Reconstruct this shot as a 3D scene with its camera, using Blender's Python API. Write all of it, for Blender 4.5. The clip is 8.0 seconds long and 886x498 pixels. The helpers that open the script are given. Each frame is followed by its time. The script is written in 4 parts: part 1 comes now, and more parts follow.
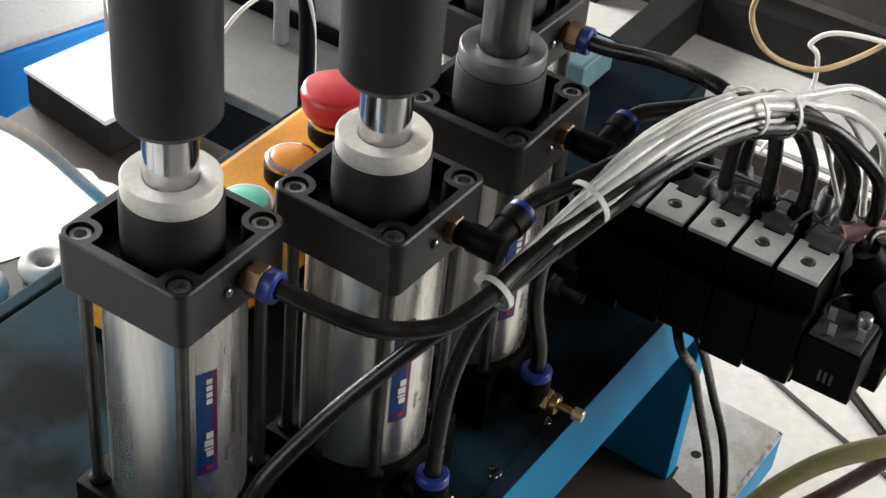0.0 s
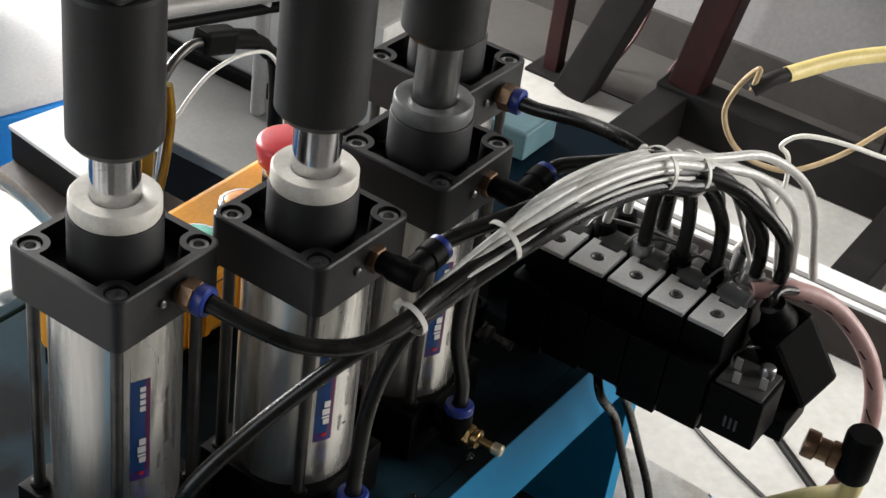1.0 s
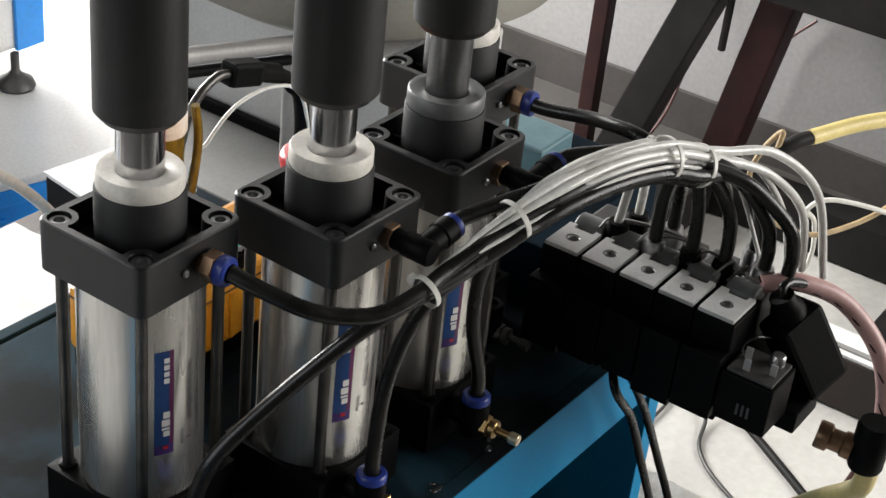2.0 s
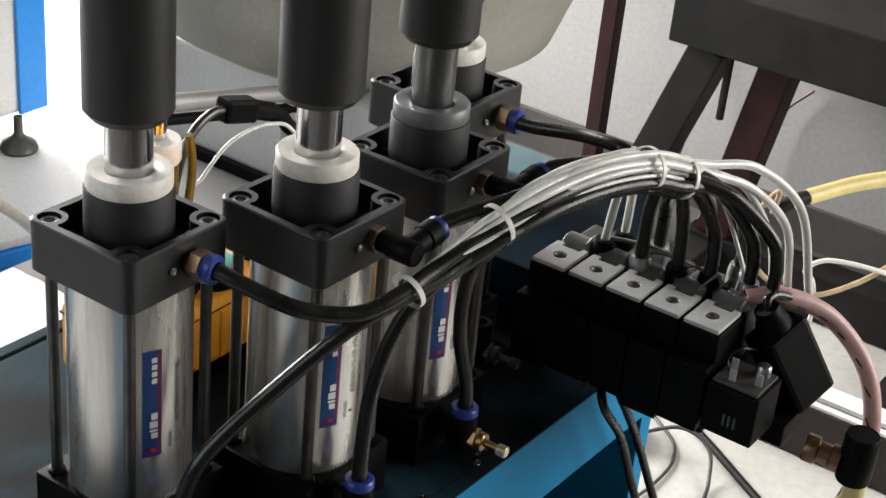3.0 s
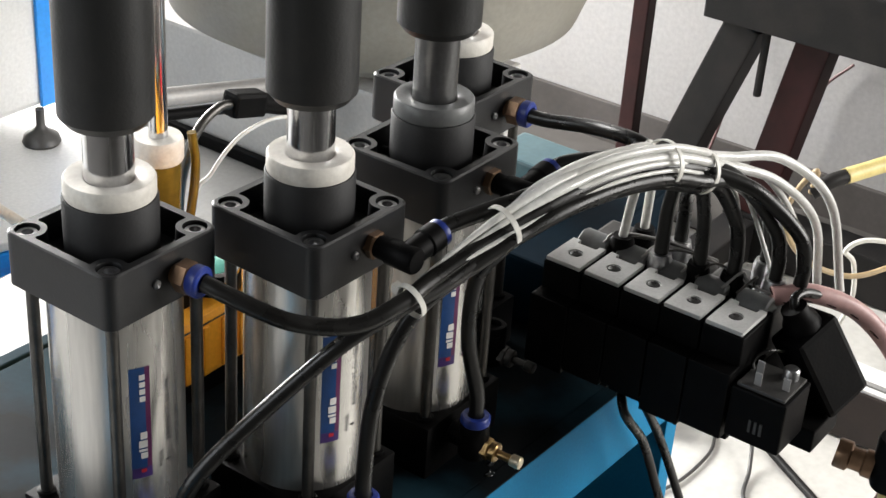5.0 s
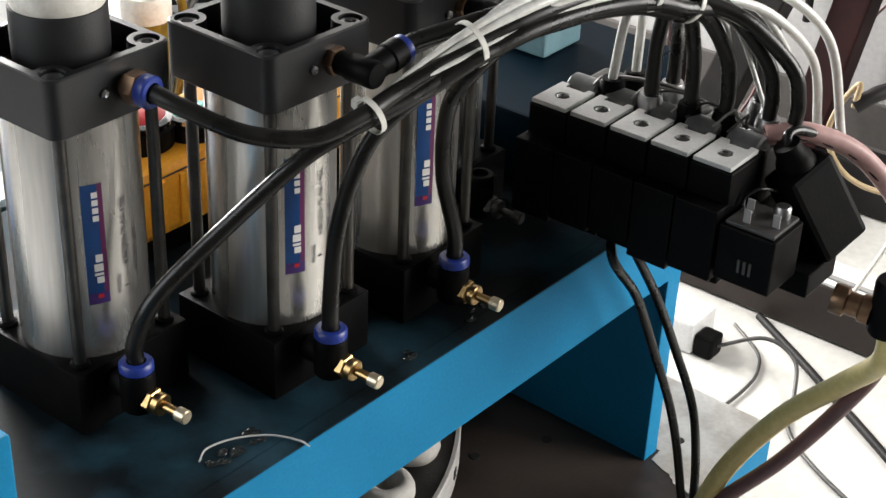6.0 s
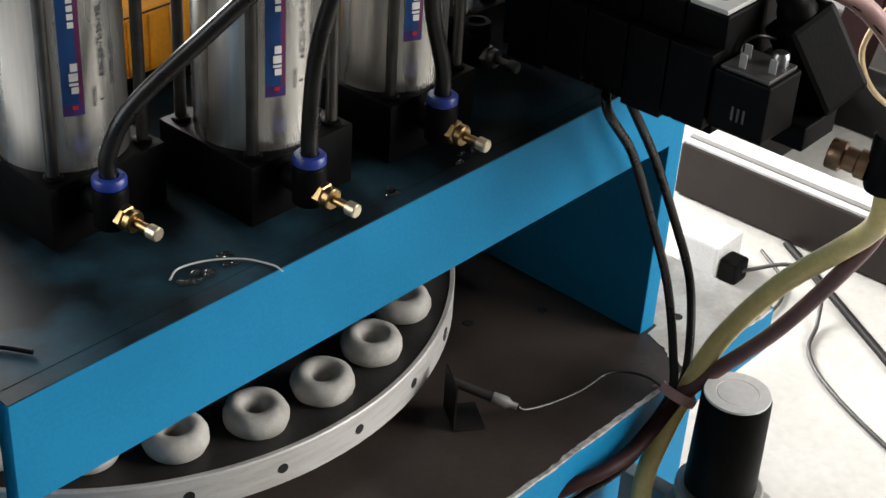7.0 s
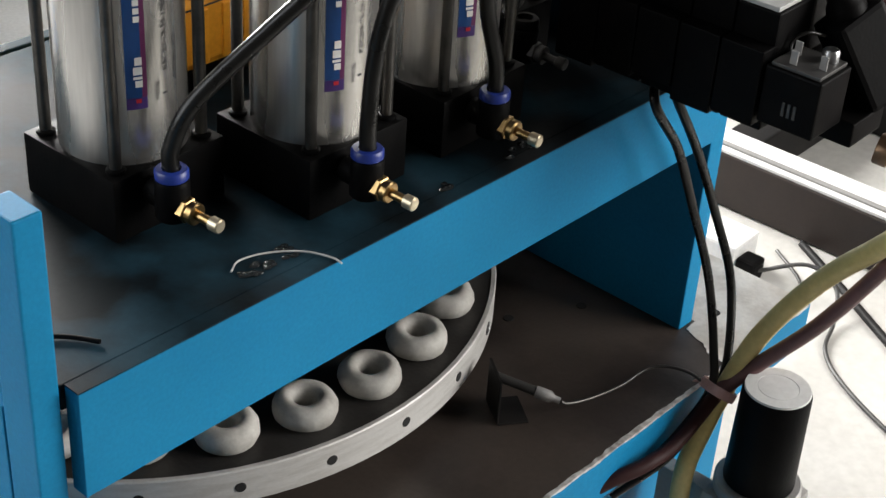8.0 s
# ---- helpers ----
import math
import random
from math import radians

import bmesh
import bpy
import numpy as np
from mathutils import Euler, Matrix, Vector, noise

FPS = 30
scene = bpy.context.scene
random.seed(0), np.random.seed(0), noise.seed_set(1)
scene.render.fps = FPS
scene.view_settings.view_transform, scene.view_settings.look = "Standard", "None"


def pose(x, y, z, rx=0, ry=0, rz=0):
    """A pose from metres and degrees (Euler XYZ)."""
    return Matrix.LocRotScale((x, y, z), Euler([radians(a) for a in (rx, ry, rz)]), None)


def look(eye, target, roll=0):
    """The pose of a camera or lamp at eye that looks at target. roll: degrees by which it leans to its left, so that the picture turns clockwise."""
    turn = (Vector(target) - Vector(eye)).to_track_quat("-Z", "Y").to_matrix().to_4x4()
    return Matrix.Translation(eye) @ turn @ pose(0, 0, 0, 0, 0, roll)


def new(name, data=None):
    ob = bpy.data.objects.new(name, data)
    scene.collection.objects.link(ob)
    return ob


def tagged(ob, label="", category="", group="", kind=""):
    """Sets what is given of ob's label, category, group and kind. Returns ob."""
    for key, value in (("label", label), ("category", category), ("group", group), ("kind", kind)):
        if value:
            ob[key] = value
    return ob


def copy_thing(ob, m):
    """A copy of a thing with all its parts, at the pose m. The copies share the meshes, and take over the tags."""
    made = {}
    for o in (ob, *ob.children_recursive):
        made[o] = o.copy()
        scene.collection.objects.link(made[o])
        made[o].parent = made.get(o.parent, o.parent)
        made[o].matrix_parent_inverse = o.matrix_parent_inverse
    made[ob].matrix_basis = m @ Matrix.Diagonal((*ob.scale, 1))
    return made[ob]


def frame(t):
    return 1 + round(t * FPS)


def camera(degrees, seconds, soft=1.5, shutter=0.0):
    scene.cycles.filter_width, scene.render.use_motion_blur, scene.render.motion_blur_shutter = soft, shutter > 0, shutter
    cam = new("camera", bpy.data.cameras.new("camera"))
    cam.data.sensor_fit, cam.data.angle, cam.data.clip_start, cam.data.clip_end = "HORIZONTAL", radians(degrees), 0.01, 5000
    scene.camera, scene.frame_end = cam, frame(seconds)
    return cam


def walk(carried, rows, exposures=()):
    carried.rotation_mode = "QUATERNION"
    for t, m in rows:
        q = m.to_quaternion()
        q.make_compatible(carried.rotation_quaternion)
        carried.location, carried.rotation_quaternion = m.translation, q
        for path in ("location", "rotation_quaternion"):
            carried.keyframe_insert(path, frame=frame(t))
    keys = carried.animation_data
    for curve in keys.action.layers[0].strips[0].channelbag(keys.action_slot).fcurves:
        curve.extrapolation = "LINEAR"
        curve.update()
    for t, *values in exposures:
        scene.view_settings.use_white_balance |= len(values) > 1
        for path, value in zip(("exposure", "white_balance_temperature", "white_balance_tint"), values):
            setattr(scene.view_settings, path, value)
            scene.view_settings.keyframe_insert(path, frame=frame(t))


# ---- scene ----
cam = camera(31.91, 8.0)
PATH = [
    (0, (-0.3522, -0.3165, 1.5752), (0.3274, 0.0638, 0.9480), 6.39),
    (0.5, (-0.3775, -0.3694, 1.5876), (0.3136, 0.0443, 0.9949), 7.64),
    (1, (-0.3854, -0.3771, 1.5864), (0.3256, 0.0293, 1.0124), 8.35),
    (1.5, (-0.4001, -0.3889, 1.5717), (0.3198, 0.0580, 1.0405), 7.63),
    (1.7, (-0.4085, -0.4012, 1.5621), (0.3142, 0.0462, 1.0353), 6.71),
    (2.8, (-0.4384, -0.4461, 1.5356), (0.2934, 0.0310, 1.0490), 5.89),
    (3, (-0.4368, -0.4465, 1.5245), (0.3063, 0.0296, 1.0544), 5.88),
    (3.5, (-0.4260, -0.4574, 1.4989), (0.3095, 0.0217, 1.0199), 5.16),
    (4, (-0.4092, -0.4447, 1.5208), (0.3133, 0.0366, 1.0246), 5.23),
    (4.2, (-0.4056, -0.4419, 1.5215), (0.3195, 0.0497, 1.0393), 4.48),
    (5.3, (-0.3900, -0.4379, 1.5107), (0.3275, 0.0592, 1.0229), 3.57),
    (5.5, (-0.3894, -0.4448, 1.5002), (0.3235, 0.0593, 1.0128), 2.60),
    (5.8, (-0.3777, -0.4654, 1.4766), (0.3125, 0.0577, 0.9766), 2.19),
    (5.9, (-0.3800, -0.4740, 1.4530), (0.2855, 0.0285, 0.9900), 2.10),
    (6, (-0.3703, -0.4804, 1.4537), (0.3169, 0.0391, 0.9458), 2.63),
    (6.5, (-0.3674, -0.5043, 1.4128), (0.3049, 0.0349, 0.9055), 2.49),
    (7, (-0.3632, -0.5123, 1.4047), (0.2937, 0.0144, 0.8652), 3.85),
    (7.5, (-0.3741, -0.5091, 1.4067), (0.2807, 0.0206, 0.8676), 3.58),
    (8, (-0.3853, -0.4996, 1.4045), (0.2709, 0.0285, 0.8655), 3.98),
]
walk(cam, [(t, look(e, g, r)) for t, e, g, r in PATH],
     exposures=((0, -0.5), (1.0, -0.65), (1.5, -0.67), (1.7, -0.66), (2.8, -0.54), (3.0, -0.52), (3.5, -0.2), (4.2, -0.22), (5.5, -0.28), (6.0, -0.12), (7.0, -0.22), (8, -0.26)))

# ---- light ----
world = bpy.data.worlds.new("world")
scene.world = world
world.use_nodes = True
wn = world.node_tree.nodes
sky = wn.new("ShaderNodeTexSky")
sky.sky_type, sky.sun_disc = "NISHITA", False
sky.sun_elevation, sky.sun_rotation = radians(38), radians(200)
world.node_tree.links.new(sky.outputs[0], wn["Background"].inputs[0])
wn["Background"].inputs[1].default_value = 0.1


def window_light(name, m, w, h, watts, colour=(1, 0.98, 0.95)):
    """An area lamp before an opening of the hall, for skylight or fill."""
    lamp = bpy.data.lights.new(name, "AREA")
    lamp.shape, lamp.size, lamp.size_y, lamp.energy, lamp.color = "RECTANGLE", w, h, watts, colour
    ob = new(name, lamp)
    ob.matrix_world = m
    return ob


window_light("window_light_back", look((1.4, 3.72, 1.95), (0.6, 0.2, 0.7)), 1.8, 1.8, 640, (1.0, 0.985, 0.96))
window_light("window_light_side", look((1.7, -1.95, 1.65), (0.85, 0.2, 0.7)), 1.5, 1.5, 110, (1.0, 0.97, 0.93))
# added fill lamp, brightens the left faces and the table behind the bridge
window_light("fill_light_west", look((-1.36, 0.95, 1.75), (0.3, 0.6, 0.7)), 1.4, 1.2, 26, (0.95, 0.98, 1.0))

# ---- materials ----


def material(name, base, rough=0.5, metal=0.0, second=None, scale=40.0, bump=0.0, fine=300.0, amount=0.5,
             coat=0.0, stretch=(1, 1, 1), transmission=0.0, spec=0.5, vary=0.0, lo=0.42, hi=0.62, rough2=None):
    """Base colour broken by a second colour at two scales, with grain and relief."""
    m = bpy.data.materials.new(name)
    m.use_nodes = True
    nt = m.node_tree
    nd, lk = nt.nodes, nt.links
    p = nd["Principled BSDF"]
    p.inputs["Roughness"].default_value = rough
    p.inputs["Metallic"].default_value = metal
    p.inputs["Coat Weight"].default_value = coat
    p.inputs["Transmission Weight"].default_value = transmission
    p.inputs["Specular IOR Level"].default_value = spec
    second = second or tuple(c * 0.7 for c in base)
    co = nd.new("ShaderNodeTexCoord")
    mp = nd.new("ShaderNodeMapping")
    mp.inputs["Scale"].default_value = stretch
    lk.new(co.outputs["Object"], mp.inputs["Vector"])
    n1 = nd.new("ShaderNodeTexNoise")
    n1.inputs["Scale"].default_value, n1.inputs["Detail"].default_value = scale, 6
    n2 = nd.new("ShaderNodeTexNoise")
    n2.inputs["Scale"].default_value, n2.inputs["Detail"].default_value = fine, 3
    for n in (n1, n2):
        lk.new(mp.outputs[0], n.inputs["Vector"])
    r1 = nd.new("ShaderNodeMapRange")
    r1.inputs["From Min"].default_value, r1.inputs["From Max"].default_value = lo, hi
    r1.inputs["To Max"].default_value = amount
    lk.new(n1.outputs["Fac"], r1.inputs["Value"])
    mx = nd.new("ShaderNodeMix")
    mx.data_type = "RGBA"
    mx.inputs["A"].default_value, mx.inputs["B"].default_value = (*base, 1), (*second, 1)
    lk.new(r1.outputs[0], mx.inputs["Factor"])
    m2 = nd.new("ShaderNodeMix")
    m2.data_type, m2.blend_type = "RGBA", "MULTIPLY"
    m2.inputs["Factor"].default_value = 0.25
    lk.new(mx.outputs["Result"], m2.inputs["A"])
    rr = nd.new("ShaderNodeMapRange")
    rr.inputs["From Min"].default_value, rr.inputs["From Max"].default_value = 0.3, 0.7
    rr.inputs["To Min"].default_value = 0.5
    lk.new(n2.outputs["Fac"], rr.inputs["Value"])
    lk.new(rr.outputs[0], m2.inputs["B"])
    out = m2.outputs["Result"]
    if vary:
        oi = nd.new("ShaderNodeObjectInfo")
        hs = nd.new("ShaderNodeHueSaturation")
        mr = nd.new("ShaderNodeMapRange")
        mr.inputs["To Min"].default_value, mr.inputs["To Max"].default_value = 1 - vary, 1 + vary
        lk.new(oi.outputs["Random"], mr.inputs["Value"])
        lk.new(mr.outputs[0], hs.inputs["Value"])
        lk.new(out, hs.inputs["Color"])
        out = hs.outputs[0]
    lk.new(out, p.inputs["Base Color"])
    if rough2 is not None:
        r3 = nd.new("ShaderNodeMapRange")
        r3.inputs["From Min"].default_value, r3.inputs["From Max"].default_value = lo, hi
        r3.inputs["To Min"].default_value, r3.inputs["To Max"].default_value = rough, rough2
        lk.new(n1.outputs["Fac"], r3.inputs["Value"])
        lk.new(r3.outputs[0], p.inputs["Roughness"])
    if bump:
        b = nd.new("ShaderNodeBump")
        b.inputs["Strength"].default_value, b.inputs["Distance"].default_value = bump, 0.0006
        lk.new(n2.outputs["Fac"], b.inputs["Height"])
        lk.new(b.outputs[0], p.inputs["Normal"])
    return m


M = dict(
    head=material("anodised_black", (0.005, 0.0054, 0.0063), 0.42, 0.0, (0.009, 0.009, 0.010), 60, 0.12, 900, 0.6, spec=0.5),
    bush=material("black_rubber", (0.010, 0.010, 0.011), 0.62, 0.0, (0.018, 0.018, 0.018), 90, 0.2, 700, spec=0.35),
    coupling=material("blackened_steel", (0.013, 0.0135, 0.0135), 0.45, 0.0, (0.022, 0.021, 0.02), 50, 0.2, 600, spec=0.4),
    nylon=material("white_nylon", (0.74, 0.71, 0.65), 0.45, 0.0, (0.55, 0.5, 0.43), 90, 0.1, 500, 0.5),
    chrome=material("chromed_rod", (0.72, 0.72, 0.73), 0.14, 1.0, (0.55, 0.55, 0.56), 60, 0.04, 700, 0.4),
    barrel=material("drawn_aluminium", (0.65, 0.635, 0.605), 0.27, 0.92, (0.59, 0.575, 0.545), 30, 0.02, 500, 0.5, stretch=(1, 1, 0.08), rough2=0.33),
    tie_rod=material("dull_steel", (0.11, 0.105, 0.098), 0.38, 0.9, (0.06, 0.057, 0.054), 80, 0.1, 500),
    bolt=material("zinc_steel", (0.45, 0.45, 0.46), 0.3, 1.0, (0.2, 0.2, 0.2), 200, 0.1, 900),
    label=material("label_paper", (0.78, 0.77, 0.74), 0.4, 0.0, (0.7, 0.68, 0.64), 100, 0.0, 400, 0.3),
    label_blue=material("label_blue", (0.006, 0.052, 0.19), 0.4, 0.0, (0.006, 0.042, 0.15), 80, 0.0, 400, 0.4),
    label_red=material("label_purple", (0.11, 0.014, 0.075), 0.4, 0.0, (0.08, 0.011, 0.065), 80, 0.0, 400, 0.4),
    label_purple=material("label_violet", (0.045, 0.022, 0.13), 0.4, 0.0, (0.06, 0.018, 0.1), 80, 0.0, 400, 0.4),
    tan=material("tan_wire", (0.42, 0.31, 0.17), 0.45, 0.0, (0.3, 0.21, 0.11), 60, 0.1, 300, 0.6),
    pedestal=material("pale_enamel", (0.55, 0.54, 0.52), 0.45, 0.0, (0.44, 0.43, 0.41), 9, 0.08, 250, 0.6),
    ink=material("print_ink", (0.03, 0.03, 0.035), 0.5),
    brass=material("brass", (0.42, 0.28, 0.12), 0.28, 1.0, (0.2, 0.125, 0.06), 150, 0.15, 600, 0.6),
    collar=material("blue_plastic", (0.014, 0.035, 0.24), 0.38, 0.0, (0.01, 0.025, 0.16), 90, 0.05, 400),
    plastic=material("black_plastic", (0.0028, 0.0028, 0.003), 0.48, 0.0, (0.0055, 0.005, 0.0048), 70, 0.15, 500, 0.6, spec=0.06),
    hose=material("black_hose", (0.006, 0.0058, 0.0054), 0.26, 0.0, (0.011, 0.0105, 0.0095), 60, 0.05, 400, 0.6, spec=0.35, rough2=0.4),
    hose_clear=material("milky_hose", (0.72, 0.72, 0.69), 0.2, 0.0, (0.55, 0.54, 0.5), 60, 0.05, 400, 0.6, spec=0.6),
    tie=material("white_tie", (0.72, 0.71, 0.66), 0.4, 0.0, (0.6, 0.58, 0.52), 150, 0.05, 400),
    blue=material("blue_enamel", (0.010, 0.205, 0.41), 0.5, 0.0, (0.008, 0.175, 0.355), 14, 0.08, 500, 0.7, spec=0.08),
    deck=material("oily_blue_deck", (0.017, 0.046, 0.065), 0.6, 0.0, (0.007, 0.010, 0.012), 15, 0.12, 260, 1.0, spec=0.05, lo=0.40, hi=0.56, rough2=0.42),
    table=material("brown_steel_table", (0.07, 0.055, 0.046), 0.4, 0.1, (0.028, 0.02, 0.017), 12, 0.25, 300, 0.9, rough2=0.55),
    bare=material("worn_edge", (0.7, 0.69, 0.67), 0.5, 0.2, (0.3, 0.28, 0.26), 160, 0.4, 500, 0.9),
    ceramic=material("grey_white_ceramic", (0.56, 0.54, 0.5), 0.6, 0.0, (0.36, 0.34, 0.31), 55, 0.3, 500, 0.7, vary=0.08),
    disc=material("dark_dial_steel", (0.045, 0.042, 0.039), 0.5, 0.3, (0.024, 0.021, 0.02), 18, 0.25, 400, 0.8),
    rim=material("turned_aluminium", (0.68, 0.665, 0.64), 0.45, 0.25, (0.52, 0.5, 0.47), 40, 0.1, 500, 0.6, stretch=(1, 1, 6)),
    # shade inside holes and recesses, put on flat discs as near black
    hole=material("hole_shade", (0.01, 0.01, 0.01), 0.7),
    orange=material("orange_plastic", (0.85, 0.37, 0.03), 0.4, 0.0, (0.65, 0.27, 0.02), 30, 0.08, 400, 0.5),
    red=material("red_button", (0.5, 0.02, 0.03), 0.35, 0.0, (0.35, 0.015, 0.02), 60, 0.05, 300),
    lamp_orange=material("amber_lens", (0.8, 0.3, 0.05), 0.25),
    lamp_green=material("green_lens", (0.2, 0.62, 0.5), 0.25),
    valve=material("grey_valve_top", (0.3, 0.3, 0.295), 0.38, 0.2, (0.2, 0.2, 0.195), 60, 0.1, 600, 0.5, vary=0.1),
    concrete=material("pale_floor", (0.56, 0.55, 0.52), 0.42, 0.0, (0.45, 0.435, 0.405), 3, 0.1, 60, 0.8, rough2=0.55),
    wall=material("white_plaster", (0.42, 0.41, 0.405), 0.8, 0.0, (0.35, 0.335, 0.325), 2, 0.1, 90, 0.6),
    # dark tone for the unseen walls and ceiling, chosen to keep bounce light low
    low_bounce=material("low_bounce_paint", (0.07, 0.068, 0.065), 0.8, 0.0, (0.05, 0.048, 0.046), 2, 0.1, 90, 0.6),
    skirting=material("dark_skirting", (0.09, 0.08, 0.075), 0.6, 0.0, (0.05, 0.045, 0.04), 6, 0.1, 90, 0.7),
    maroon=material("maroon_steel", (0.032, 0.011, 0.011), 0.55, 0.0, (0.02, 0.009, 0.009), 14, 0.1, 200, 0.7, spec=0.15),
    dark_steel=material("dark_steel", (0.012, 0.0115, 0.0115), 0.55, 0.0, (0.02, 0.018, 0.017), 14, 0.15, 200, 0.7, spec=0.15),
    white_metal=material("white_enamel", (0.75, 0.75, 0.74), 0.35, 0.0, (0.66, 0.65, 0.63), 6, 0.05, 200, 0.5),
    bright_blue=material("bright_blue", (0.012, 0.28, 0.82), 0.4, 0.0, (0.01, 0.22, 0.7), 8, 0.05, 200, 0.5),
    cream=material("cream_bowl", (0.3, 0.285, 0.245), 0.38, 0.2, (0.23, 0.215, 0.18), 8, 0.1, 200, 0.6),
    grey=material("grey_plate", (0.36, 0.35, 0.34), 0.45, 0.3, (0.26, 0.25, 0.24), 12, 0.1, 250, 0.6),
    yellow=material("yellow_hose", (0.68, 0.56, 0.23), 0.4, 0.0, (0.55, 0.44, 0.16), 40, 0.1, 300, 0.6),
    pink=material("pink_wrap", (0.56, 0.35, 0.33), 0.4, 0.0, (0.4, 0.23, 0.22), 60, 0.1, 300, 0.6),
    amber=material("amber_tube", (0.17, 0.115, 0.018), 0.22, 0.0, (0.09, 0.055, 0.01), 60, 0.05, 300, 0.6),
    greasy=material("mid_grey", (0.13, 0.135, 0.135), 0.4, 0.0, (0.08, 0.08, 0.078), 90, 0.1, 400, 0.6),
    # rod darkened by colour for the dark surroundings it mirrors
    dull_rod=material("dark_reflection_rod", (0.2, 0.2, 0.2), 0.3, 0.9, (0.12, 0.12, 0.12), 60, 0.05, 500, 0.5),
    pale=material("pale_sheet", (0.27, 0.265, 0.255), 0.45, 0.1, (0.21, 0.206, 0.2), 9, 0.08, 250, 0.6),
    teal=material("teal_grey", (0.12, 0.22, 0.25), 0.4, 0.0, (0.08, 0.16, 0.19), 40, 0.08, 250, 0.6),
    rust=material("brown_channel", (0.03, 0.021, 0.018), 0.55, 0.0, (0.02, 0.015, 0.013), 10, 0.1, 120, 0.7, spec=0.35),
    cloth=material("white_sheet", (0.8, 0.79, 0.77), 0.6, 0.0, (0.62, 0.6, 0.57), 25, 0.2, 120, 0.7),
    # blue enamel with the housing's shade put into the colour
    shaded_blue=material("shaded_blue_enamel", (0.0015, 0.009, 0.017), 0.5, 0.0, (0.0015, 0.007, 0.013), 30, 0.08, 300, 0.6, spec=0.04),
    # tone of the shade by the wall, painted as a strip on the floor
    margin=material("wall_shade_tone", (0.085, 0.078, 0.072), 0.6, 0.0, (0.055, 0.05, 0.046), 5, 0.1, 60, 0.7),
    plate=material("pale_screw_plate", (0.55, 0.55, 0.54), 0.4, 0.1, (0.42, 0.42, 0.41), 70, 0.12, 600, 0.5, vary=0.08),
    gunmetal=material("gunmetal", (0.07, 0.068, 0.066), 0.45, 0.3, (0.045, 0.043, 0.041), 50, 0.12, 400, 0.6),
    # pale colour for the directly lit end of the brown table
    lit_pale=material("lit_table_end", (0.8, 0.78, 0.74), 0.45, 0.0, (0.5, 0.46, 0.41), 40, 0.25, 300, 0.8),
    wrap_dark=material("dull_maroon", (0.16, 0.075, 0.075), 0.45, 0.0, (0.1, 0.05, 0.05), 60, 0.1, 300, 0.6),
    brass_bright=material("bright_brass", (0.7, 0.62, 0.46), 0.35, 0.8, (0.5, 0.4, 0.24), 150, 0.1, 600, 0.6),
    copper=material("copper_brown_fitting", (0.25, 0.155, 0.095), 0.35, 0.85, (0.14, 0.085, 0.05), 90, 0.1, 400, 0.6),
)

# ---- building helpers ----


def part(name, bm, mat, parent=None, label="", smooth=None):
    """Links a bmesh as one mesh object under a thing or a part; smooth: the angle up to which edges are rounded."""
    me = bpy.data.meshes.new(name)
    bmesh.ops.recalc_face_normals(bm, faces=bm.faces)
    if smooth:
        lim = radians(smooth)
        for f in bm.faces:
            f.smooth = True
        for e in bm.edges:
            e.smooth = len(e.link_faces) != 2 or e.calc_face_angle(0) < lim
    bm.to_mesh(me)
    bm.free()
    me.materials.append(mat)
    ob = new(name, me)
    ob.parent = parent
    if label:
        ob["label"] = label
    return ob


def thing(name, label, category, m=None, group="", kind=""):
    ob = new(name)
    ob.empty_display_size = 0.02
    if m is not None:
        ob.matrix_world = m
    return tagged(ob, label, category, group, kind)


def box(size, at=(0, 0, 0), bevel=0.0, seg=2, bm=None, m=None):
    """A box round the point at, with bevelled edges."""
    b = bmesh.new()
    bmesh.ops.create_cube(b, size=1)
    bmesh.ops.scale(b, vec=size, verts=b.verts)
    if bevel:
        bmesh.ops.bevel(b, geom=list(b.edges), offset=bevel, segments=seg, affect="EDGES", profile=0.6)
    bmesh.ops.translate(b, vec=at, verts=b.verts)
    return into(b, bm, m)


def into(b, bm, m=None):
    if m is not None:
        bmesh.ops.transform(b, matrix=m, verts=b.verts)
    if bm is None:
        return b
    me = bpy.data.meshes.new("tmp")
    b.to_mesh(me)
    b.free()
    bm.from_mesh(me)
    bpy.data.meshes.remove(me)
    return bm


def lathe(profile, seg=32, bm=None, m=None, closed=False):
    """Turns a profile of (radius, z) round the z axis; radius 0 closes an end. closed joins the last to the first."""
    b = bmesh.new()
    rings = []
    for r, z in profile:
        if r <= 1e-6:
            rings.append([b.verts.new((0, 0, z))])
        else:
            rings.append([b.verts.new((r * math.cos(2 * math.pi * k / seg), r * math.sin(2 * math.pi * k / seg), z)) for k in range(seg)])
    pairs = list(zip(rings, rings[1:]))
    if closed:
        pairs.append((rings[-1], rings[0]))
    for lo_, hi_ in pairs:
        for k in range(seg):
            n = (k + 1) % seg
            if len(lo_) == 1 and len(hi_) == 1:
                continue
            if len(lo_) == 1:
                b.faces.new((lo_[0], hi_[k], hi_[n]))
            elif len(hi_) == 1:
                b.faces.new((lo_[k], lo_[n], hi_[0]))
            else:
                b.faces.new((lo_[k], lo_[n], hi_[n], hi_[k]))
    return into(b, bm, m)


def rod(r, z0, z1, seg=24, c=0.0006, bm=None, m=None):
    return lathe([(0, z0), (r - c, z0), (r, z0 + c), (r, z1 - c), (r - c, z1), (0, z1)], seg, bm, m)


